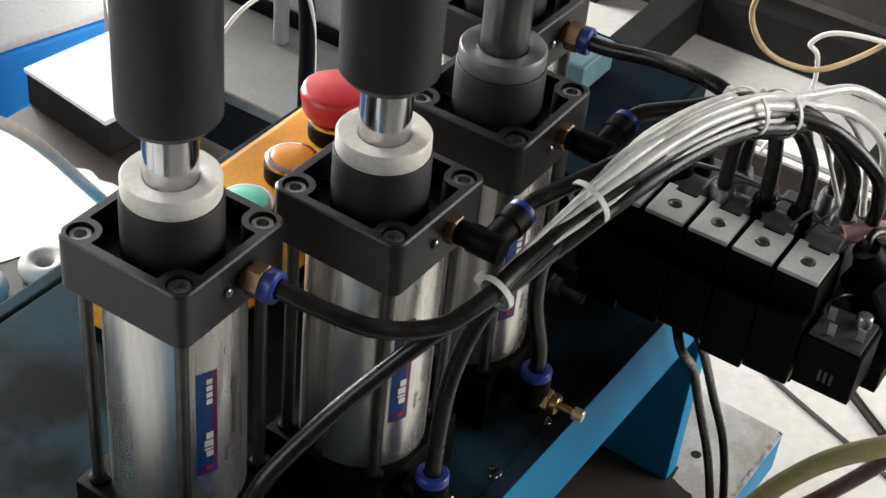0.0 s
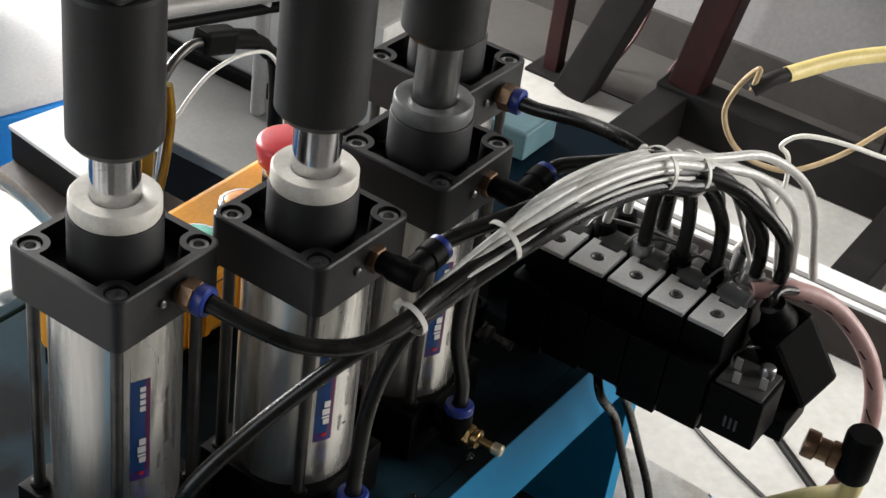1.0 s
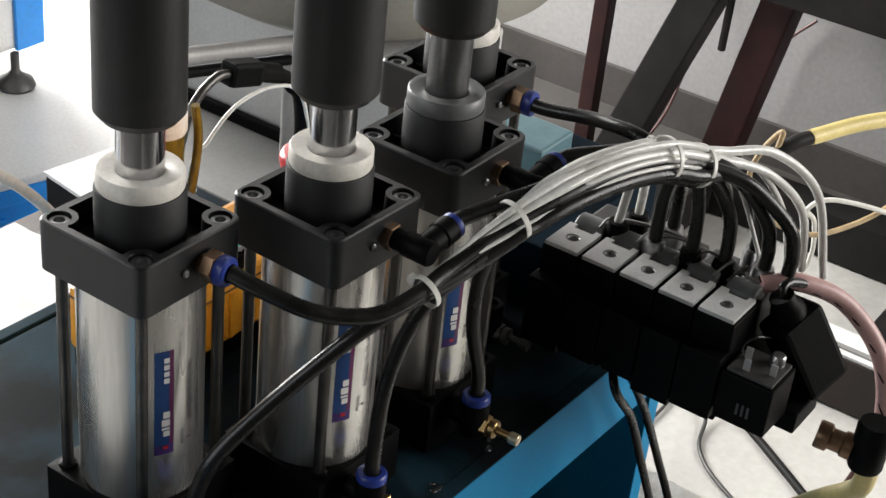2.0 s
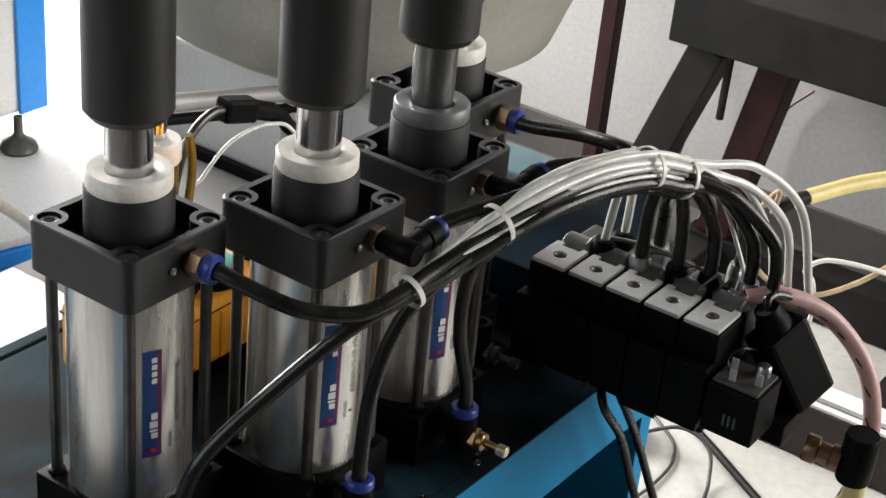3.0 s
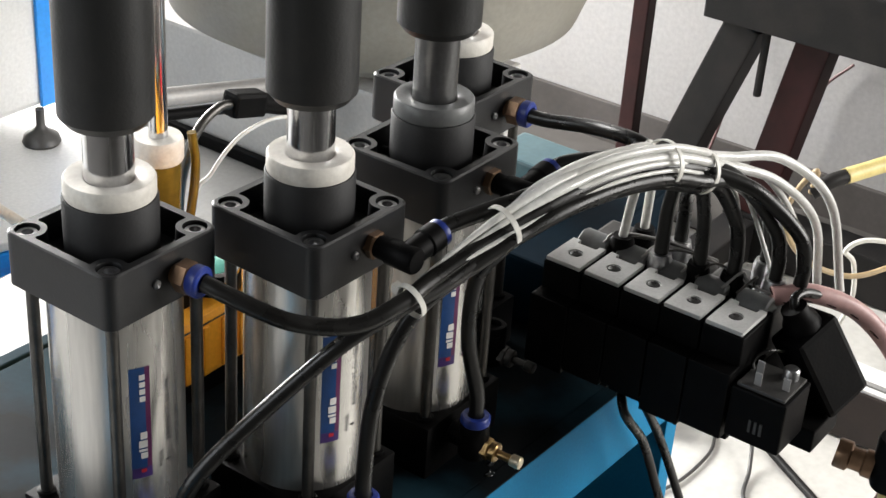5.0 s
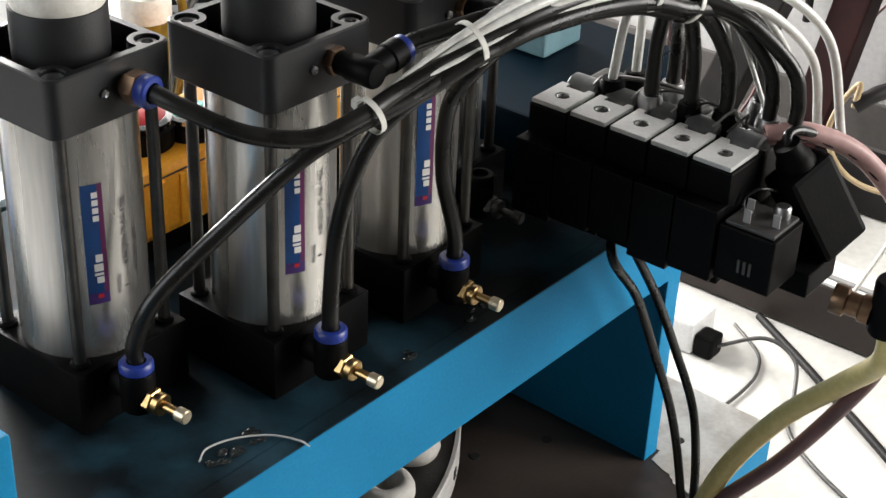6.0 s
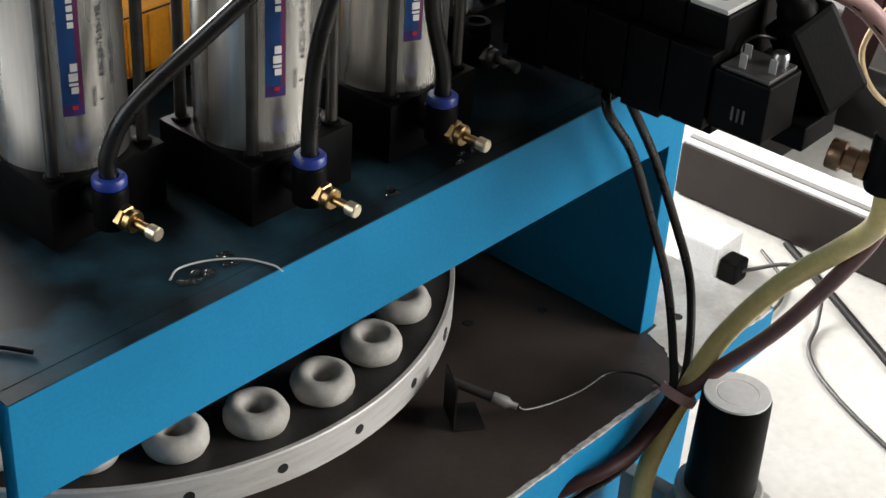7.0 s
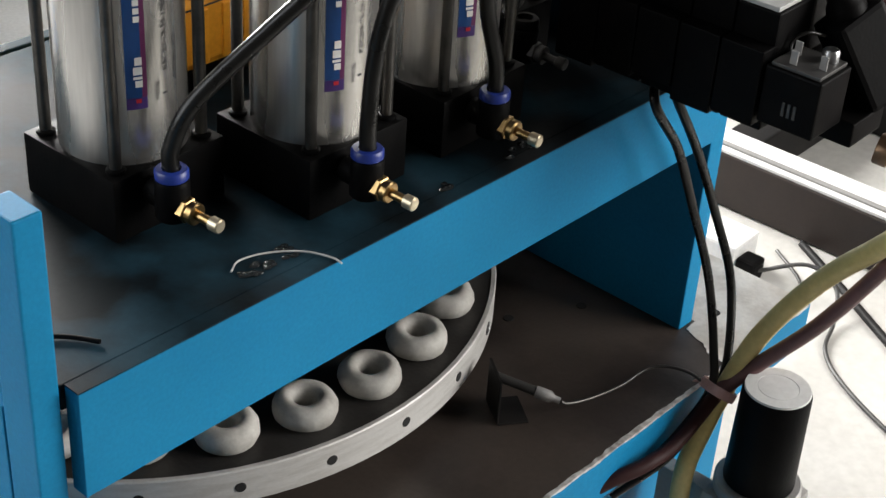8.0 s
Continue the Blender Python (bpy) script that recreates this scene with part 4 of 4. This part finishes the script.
sensor()
o = thing("proximity_sensor", "small steel sensor probe with a clear plug on its cable", "sensor")
m = aim((0.196, -0.076, TABLE + 0.018), (0.27, -0.62, -0.12))
part("probe", rod(0.0028, 0, 0.026, 16, 0.0004, m=m), M["gunmetal"], o, smooth=40)
part("plug", lathe([(0, 0.026), (0.0034, 0.026), (0.0036, 0.027), (0.0036, 0.035), (0.002, 0.037), (0.002, 0.041), (0, 0.041)], 16, m=m), M["grey"], o, "clear grey plug", smooth=40)
part("cable", tube([(0.2125, -0.1135, TABLE + 0.0105), (0.217, -0.1155, TABLE + 0.0075), (0.2345, -0.1195, TABLE + 0.004), (0.257, -0.1254, TABLE + 0.0045), (0.2785, -0.1282, TABLE + 0.0065), (0.2895, -0.1356, TABLE + 0.0065), (0.2955, -0.1478, TABLE + 0.0055), (0.2955, -0.161, TABLE + 0.003)], 0.001, 8), M["tie_rod"], o, smooth=60)

# ---- orange control box behind the cylinders ----


def control_box():
    t = thing("control_box", "orange plastic push-button box on the deck behind the cylinders", "control box", pose(0.16, 0.085, DECK))
    part("housing", box((0.2, 0.06, 0.040), (0, 0, 0.0322), 0.004), M["orange"], t, "orange plastic housing")
    part("base", box((0.196, 0.056, 0.0125), (0, 0, 0.0063), 0.001), M["plastic"], t, "black base")
    for k in range(14):
        part("rib", box((0.004, 0.0018, 0.030), (-0.091 + 0.014 * k, -0.0307, 0.0300), 0.0006), M["orange"], t)
    part("lid_seam", box((0.2005, 0.0605, 0.0012), (0, 0, 0.0465), 0.0003), M["ink"], t)
    return t


control_box()


def button(x, y, cap, label, mushroom=False, size=1.0):
    t = thing("push_button", label, "push button", pose(x, y, DECK + 0.0522) @ Matrix.Diagonal((size, size, 0.74 * size, 1)), "buttons on the orange box")
    part("collar", lathe([(0, 0), (0.0145, 0), (0.015, 0.001), (0.015, 0.012), (0.0135, 0.0135), (0, 0.0135)], 32), M["plastic"], t, smooth=40)
    part("bezel", lathe([(0.0115, 0.0136), (0.0142, 0.0136), (0.0142, 0.0165), (0.0125, 0.0178), (0.0115, 0.0178)], 32, closed=True), M["chrome"], t, "chromed bezel", smooth=40)
    if mushroom:
        part("cap", lathe([(0, 0.016), (0.009, 0.016), (0.009, 0.020), (0.0165, 0.0215), (0.0182, 0.024), (0.0198, 0.038), (0.0188, 0.0415), (0.0165, 0.043), (0, 0.0435)], 40), M[cap], t, smooth=50)
    else:
        part("cap", lathe([(0, 0.0137), (0.0113, 0.0137), (0.0113, 0.018), (0.008, 0.0198), (0, 0.0204)], 32), M[cap], t, smooth=50)
    return t


button(0.226, 0.083, "red", "red mushroom emergency stop button on a black collar", True)
button(0.181, 0.078, "lamp_orange", "orange push button in a chromed bezel")
button(0.137, 0.0735, "lamp_green", "pale green push button in a chromed bezel")
button(0.110, 0.085, "red", "red push button in a chromed bezel", False, 1.25)

# ---- behind the bridge on the table ----


def bowl_feeder():
    t = thing("bowl_feeder", "large cream vibratory bowl feeder on a pale grey pedestal", "bowl feeder", pose(0.78, 0.47, 0))
    part("bowl", lathe([(0, 0.955), (0.12, 0.955), (0.165, 0.962), (0.205, 0.985), (0.222, 1.03), (0.23, 1.12), (0.236, 1.13), (0.236, 1.14), (0.226, 1.14), (0.218, 1.03), (0.2, 0.99), (0, 0.97)], 96), M["cream"], t, "cream spun metal bowl", smooth=40)
    part("pedestal", box((0.16, 0.36, 0.953), (-0.0605, 0.01, 0.4765), 0.004), M["pedestal"], t, "pale grey sheet metal pedestal")
    return t


bowl_feeder()
o = thing("guide_bar", "grey and black steel bars in front of the bowl feeder", "bar")
part("bar", rod(0.008, -0.15, 0.13, 24, 0.001, m=aim((0.55, 0.4, 0.975), (0.975, 0.0, -0.222))), M["grey"], o, smooth=40)
part("bar", rod(0.005, -0.15, 0.13, 20, 0.001, m=aim((0.55, 0.402, 0.9585), (0.975, 0.0, -0.222))), M["plastic"], o, smooth=40)
part("post", rod(0.007, 0.838, 0.96, 20, 0.001, m=pose(0.6, 0.405, 0)), M["grey"], o, smooth=40)
part("post", rod(0.007, TABLE, 0.995, 20, 0.001, m=pose(0.41, 0.41, 0)), M["grey"], o, smooth=40)


def slab(corners, z0, z1):
    """A flat plate with the given outline."""
    b = bmesh.new()
    low = [b.verts.new((x, y, z0)) for x, y in corners]
    top = [b.verts.new((x, y, z1)) for x, y in corners]
    b.faces.new(low[::-1])
    b.faces.new(top)
    n = len(corners)
    for k in range(n):
        b.faces.new((low[k], low[(k + 1) % n], top[(k + 1) % n], top[k]))
    bmesh.ops.bevel(b, geom=list(b.edges), offset=0.0012, segments=1, affect="EDGES")
    return b


def side_cabinet():
    """Narrow stand with a pale top between the table and the bowl feeder, its outline shaped to fit the camera's view.
    """
    t = thing("side_cabinet", "pale-topped stand beside the bowl feeder, dark body added for the shaded gap", "cabinet", pose(0.507, 0.265, 0))
    # dark body added in place of the shadow between the table and the stand
    part("cabinet", slab(((0.006, 0.006), (0.125, 0.006), (0.125, 0.37), (0.006, 0.245)), 0.0, 0.825), M["dark_steel"], t)
    part("top_plate", slab(((0, 0), (0.128, 0), (0.128, 0.395), (0, 0.255)), 0.8255, 0.8375), M["pale"], t, "pale grey sheet top")
    # the dark gap between top plate and pedestal, painted as a black strip
    part("gap_strip", box((0.008, 0.38, 0.012), (0.1225, 0.19, 0.8437), 0.001), M["plastic"], t, "black strip painted as the dark gap at the back edge")
    return t


side_cabinet()
o = thing("cable_connector", "black cable connector with grey cable behind the cylinders", "connector")
part("body", box((0.03, 0.016, 0.018), (0, 0, 0), 0.003, m=pose(0.344, 0.242, 1.073, 0, 12, -8)), M["plastic"], o)
part("boot", rod(0.0075, 0, 0.03, 18, 0.002, m=aim((0.356, 0.242, 1.07), (0.9, 0.0, -0.35))), M["plastic"], o, smooth=40)
part("cable", tube([(0.332, 0.242, 1.076), (0.318, 0.242, 1.078), (0.3, 0.242, 1.07), (0.286, 0.242, 1.05), (0.28, 0.245, 1.0), (0.28, 0.25, DECK - 0.18)], 0.0034, 12), M["tie_rod"], o, "dark grey cable", smooth=60)
part("tail", tube([(0.382, 0.242, 1.06), (0.4, 0.242, 1.045), (0.415, 0.242, 1.01), (0.42, 0.245, TABLE)], 0.006, 12), M["plastic"], o, smooth=60)
tagged(part("thin_cable", tube([(0.424, 0.243, TABLE + 0.003), (0.423, 0.24, 0.96), (0.412, 0.236, 1.02), (0.395, 0.235, 1.046), (0.372, 0.235, 1.055), (0.352, 0.236, 1.056), (0.33, 0.238, 1.05), (0.308, 0.24, 1.032), (0.29, 0.242, 1.005), (0.282, 0.245, TABLE + 0.003)], 0.0015, 10), M["tie"], smooth=60), "thin pale grey cable arching behind the cylinders", "cable", "hanging cables")
o = thing("small_cylinder", "small upright cylinder with chromed rod, white cap and amber cup", "cylinder", pose(0.2135, 0.193, 0))
part("rod", rod(0.006, 1.1, 1.27, 24, 0.001), M["chrome"], o, "polished rod", smooth=40)
part("cap", lathe([(0, 1.092), (0.0145, 1.092), (0.0155, 1.094), (0.0155, 1.106), (0.0145, 1.108), (0, 1.108)], 32), M["nylon"], o, "white nylon cap", smooth=40)
part("cup", lathe([(0, DECK), (0.011, DECK), (0.0125, DECK + 0.004), (0.0138, 1.088), (0.0138, 1.0915), (0, 1.0915)], 32), M["amber"], o, "amber resin cup", smooth=40)
tagged(part("amber_tube", tube([(0.231, 0.182, 1.108), (0.233, 0.181, 1.085), (0.226, 0.178, 1.06), (0.217, 0.176, DECK + 0.004)], 0.003, 12), M["amber"], smooth=60), "short amber tube beside the grey cap", "tube")


def steel_block():
    t = thing("steel_block", "dark steel box with a bright top lying on the table", "box", pose(0.418, 0.441, TABLE, 0, 0, -8))
    part("body", box((0.085, 0.1, 0.03), (0, 0, 0.015), 0.002), M["dark_steel"], t)
    part("cover", box((0.087, 0.102, 0.004), (0, 0, 0.032), 0.001), M["white_metal"], t, "bright cover plate")
    return t


steel_block()
o = thing("blue_housing", "blue steel housing behind the valve manifold, its shade painted near black", "housing", pose(0.392, 0.024, 0))
# widened to fit the camera's view, shade carried by the near-black blue
part("body", box((0.146, 0.098, 0.044), (-0.03, -0.024, 1.0535), 0.002), M["shaded_blue"], o)
part("skirt", box((0.078, 0.048, 0.185), (0.004, 0, 0.939), 0.002), M["shaded_blue"], o)
part("top_plate", box((0.04, 0.045, 0.02), (-0.012, 0, 1.0862), 0.002), M["teal"], o, "pale blue-grey top block")

# ---- the hall behind ----


def beam_between(a, z, w, d, name, mat, parent):
    a, z = Vector(a), Vector(z)
    return part(name, box((w, d, (z - a).length), (0, 0, (z - a).length / 2), 0.004, m=aim(a, z - a)), M[mat], parent)


def bench():
    """Dark steel bench with slanting legs by the white wall."""
    t = thing("steel_bench", "dark steel bench with slanting dark and maroon legs by the wall", "bench")
    part("top", box((0.34, 1.5, 0.12), (2.36, 0.02, 0.565), 0.004), M["dark_steel"], t, "dark steel bench top")
    beam_between((2.26, 0.70, 0.5), (2.26, 0.872, 0.0), 0.075, 0.075, "leg", "dark_steel", t)
    beam_between((2.29, 0.565, 0.5), (2.29, 0.636, 0.102), 0.07, 0.07, "leg", "maroon", t)
    beam_between((2.29, -0.55, 0.5), (2.29, -0.62, 0.102), 0.07, 0.07, "leg", "maroon", t)
    part("hook", rod(0.008, 0.36, 0.5, 12, 0.001, m=pose(2.24, 0.655, 0)), M["dark_steel"], t)
    return t


bench()
o = thing("upright_post", "thin dark steel post standing before the white wall", "post", pose(2.3, 0.952, 0))
part("post", box((0.035, 0.035, 1.4), (0, 0, 0.7), 0.003), M["maroon"], o)
part("foot", box((0.09, 0.09, 0.008), (0, 0, 0.004), 0.002), M["dark_steel"], o)

# low frame of brown box section on the floor
o = thing("floor_frame", "low dark brown steel frame lying on the pale floor", "frame")
part("long_rail", box((0.08, 1.7, 0.1), (1.832, -0.16, 0.053), 0.004), M["rust"], o)
# bright reflection on the brown rail's top, painted as a white strip
part("rail_cover", box((0.076, 1.69, 0.006), (1.834, -0.16, 0.1062), 0.001), M["white_metal"], o, "white strip painted for the rail's lit top")
part("rail_cover", box((0.012, 1.69, 0.004), (1.815, -0.16, 0.1113), 0.001), M["pale"], o)
part("long_rail", box((0.08, 1.7, 0.1), (2.29, -0.16, 0.053), 0.004), M["dark_steel"], o)
for y in (0.65, 0.12, -0.7):
    part("cross_piece", box((0.376, 0.07, 0.09), (2.061, y, 0.05), 0.004), M["dark_steel"], o)
# thin dark strip that paints the wall's shade on the floor
tagged(part("floor_margin", box((0.24, 5.9, 0.004), (2.42, 0.95, 0.0022)), M["margin"]), "dark strip painted as the shade along the wall", "floor", kind="structure")


def loose(name, pts, r, mat, label, cat="cable"):
    return tagged(part(name, tube(pts, r, 10, 8), M[mat], smooth=60), label, cat, "loose cables")


loose("wall_wire", [(2.535, 0.8, 0.75), (2.535, 0.79, 0.5), (2.53, 0.82, 0.38), (2.5, 0.82, 0.25), (2.44, 0.83, 0.1), (2.4, 0.86, 0.01)], 0.0032, "wrap_dark", "thin pinkish wire hanging down the white wall")
loose("wall_wire", [(2.535, 0.58, 0.36), (2.53, 0.63, 0.3), (2.52, 0.66, 0.22), (2.5, 0.71, 0.13), (2.45, 0.75, 0.02)], 0.0032, "wrap_dark", "thin grey wire by the white wall")
loose("wall_wire", [(2.5, 0.36, 0.6), (2.53, 0.36, 0.45), (2.53, 0.34, 0.3), (2.53, 0.3, 0.2), (2.5, 0.27, 0.08), (2.4, 0.25, 0.01)], 0.0038, "dark_steel", "dark cable hanging down the white wall")
loose("yellow_hose", [(2.28, -0.5, 0.638), (2.18, -0.4, 0.642), (2.0, -0.24, 0.64), (1.85, -0.1, 0.636), (1.72, 0.02, 0.63), (1.69, 0.1, 0.615), (1.62, 0.165, 0.605), (1.53, 0.21, 0.597)], 0.012, "yellow", "thick yellow air hose hanging out from the bench", "hose")
loose("hose_end", [(1.535, 0.208, 0.597), (1.51, 0.222, 0.592), (1.49, 0.24, 0.575)], 0.011, "dark_steel", "dark coupling at the end of the yellow hose", "coupling")
loose("yellow_wire", [(1.49, 0.24, 0.575), (1.49, 0.237, 0.61), (1.5, 0.262, 0.571), (1.51, 0.278, 0.521), (1.52, 0.269, 0.48), (1.54, 0.249, 0.446), (1.57, 0.22, 0.423), (1.6, 0.182, 0.418), (1.66, 0.137, 0.438), (1.72, 0.098, 0.475), (1.78, 0.064, 0.503)], 0.0042, "tan", "thin tan wire looping out of the yellow hose")
loose("white_wire", [(1.8, 0.3, 0.106), (1.7, 0.22, 0.3), (1.62, 0.2, 0.42), (1.6, 0.21, 0.45), (1.62, 0.18, 0.47), (1.68, 0.1, 0.45), (1.75, 0.02, 0.4), (1.8, -0.1, 0.25), (1.82, -0.15, 0.106)], 0.0038, "tie", "thin white wire in a loose loop over the frame")
loose("floor_cable", [(1.78, 0.45, 0.006), (1.708, 0.337, 0.006), (1.65, 0.25, 0.006), (1.597, 0.17, 0.006), (1.52, 0.06, 0.006), (1.4, -0.1, 0.006)], 0.007, "dark_steel", "dark cable lying on the pale floor")
loose("floor_cable", [(1.73, 0.47, 0.005), (1.68, 0.4, 0.005), (1.64, 0.375, 0.005), (1.59, 0.363, 0.005), (1.5, 0.366, 0.005), (1.42, 0.39, 0.005)], 0.003, "gunmetal", "thin grey cable curled on the pale floor")
loose("floor_cable", [(1.626, 0.448, 0.022), (1.66, 0.38, 0.05), (1.65, 0.32, 0.04), (1.6, 0.29, 0.01), (1.53, 0.265, 0.0045), (1.47, 0.2, 0.0045), (1.4, 0.06, 0.0045), (1.3, -0.2, 0.0045)], 0.0036, "gunmetal", "grey cable with a loop on the floor")
o = thing("power_adapter", "black plug adapter on a white box beside the frame", "adapter", pose(1.63, 0.52, 0))
part("box", box((0.08, 0.075, 0.06), (0.01, 0, 0.03), 0.006), M["white_metal"], o, "white plastic box")
part("plug", box((0.04, 0.035, 0.04), (-0.006, -0.056, 0.021), 0.006), M["plastic"], o, "black plug")


def side_table():
    t = thing("side_table", "white-topped work table with ribbed blue plastic side panel", "table", pose(0.72, 0.866, 0, 0, 0, -15) @ pose(-0.72, -0.862, 0))
    part("tabletop", box((1.7, 1.2, 0.012), (0.35, 1.462, 0.594), 0.003), M["white_metal"], t, "white table top")
    part("side_panel", box((1.68, 0.012, 0.36), (0.35, 0.872, 0.407), 0.002), M["bright_blue"], t, "bright blue side panel")
    for k in range(17):
        part("rib", box((0.01, 0.008, 0.3), (-0.45 + k * 0.1, 0.863, 0.4), 0.001), M["bright_blue"], t)
    part("lip", box((1.7, 0.02, 0.02), (0.35, 0.868, 0.577), 0.003), M["bright_blue"], t)
    for x in (-0.44, 1.14):
        for y in (0.91, 2.0):
            part("leg", box((0.05, 0.05, 0.588), (x, y, 0.294), 0.003), M["bright_blue"], t)
    return t


side_table()


def white_machine():
    t = thing("white_machine", "white machine with a bright blue stripe on levelling feet", "machine", pose(0.55, 1.36, 0.6))
    part("body", box((0.7, 0.5, 0.26), (0, -0.03, 0.178), 0.008), M["white_metal"], t, "white enamelled body")
    part("stripe", box((0.047, 0.006, 0.26), (0.3245, -0.2835, 0.178), 0.001), M["bright_blue"], t, "bright blue stripe")
    for x in (-0.29, 0.292):
        for y in (-0.29, 0.15):
            part("levelling_foot", lathe([(0, 0), (0.024, 0), (0.026, 0.004), (0.023, 0.012), (0.01, 0.02), (0.006, 0.026), (0.006, 0.05), (0, 0.05)], 28, m=pose(x, y, 0)), M["gunmetal"], t, "grey levelling foot", smooth=40)
    return t


white_machine()
loose("white_tube", [(-0.42, 0.3, TABLE + 0.006), (-0.32, 0.28, 0.95), (-0.12, 0.26, 1.12), (0.03, 0.25, 1.135), (0.136, 0.25, 1.065), (0.206, 0.25, 0.974), (0.262, 0.262, 0.89), (0.3, 0.29, TABLE + 0.0065)], 0.0038, "tie", "pale grey tube arching over the dial behind the bridge", "tube")


def crumpled_sheet(x0, y0, w, d):
    """A thin white sheet added over a part of the table to brighten it."""
    b = bmesh.new()
    nx, ny = 60, 34
    grid = []
    for i in range(nx + 1):
        for j in range(ny + 1):
            x, y = x0 + w * i / nx, y0 + d * j / ny
            x += 0.012 * noise.noise((j * 0.25, 3.1, 0.0)) * (i in (0, nx))
            y += 0.014 * noise.noise((i * 0.2, 7.3, 0.0)) * (j in (0, ny))
            z = TABLE + 0.003 + 0.0022 * noise.noise((x * 14, y * 17, 1.0)) + 0.0006 * abs(noise.noise((x * 40, y * 36, 5.0)))
            grid.append(b.verts.new((x, y, z)))
    for i in range(nx):
        for j in range(ny):
            k = i * (ny + 1) + j
            b.faces.new((grid[k], grid[k + ny + 1], grid[k + ny + 2], grid[k + 1]))
    return tagged(part("plastic_sheet", b, M["cloth"], smooth=60), "crumpled white sheet added to brighten the machine table", "plastic sheet", "sheets on the machine table")


# stands in for the glare on the table behind the bridge
crumpled_sheet(-0.52, 0.285, 0.86, 0.2)
# reflector added beside the deck to lighten the first barrel's left side
crumpled_sheet(-0.59, -0.12, 0.44, 0.385)
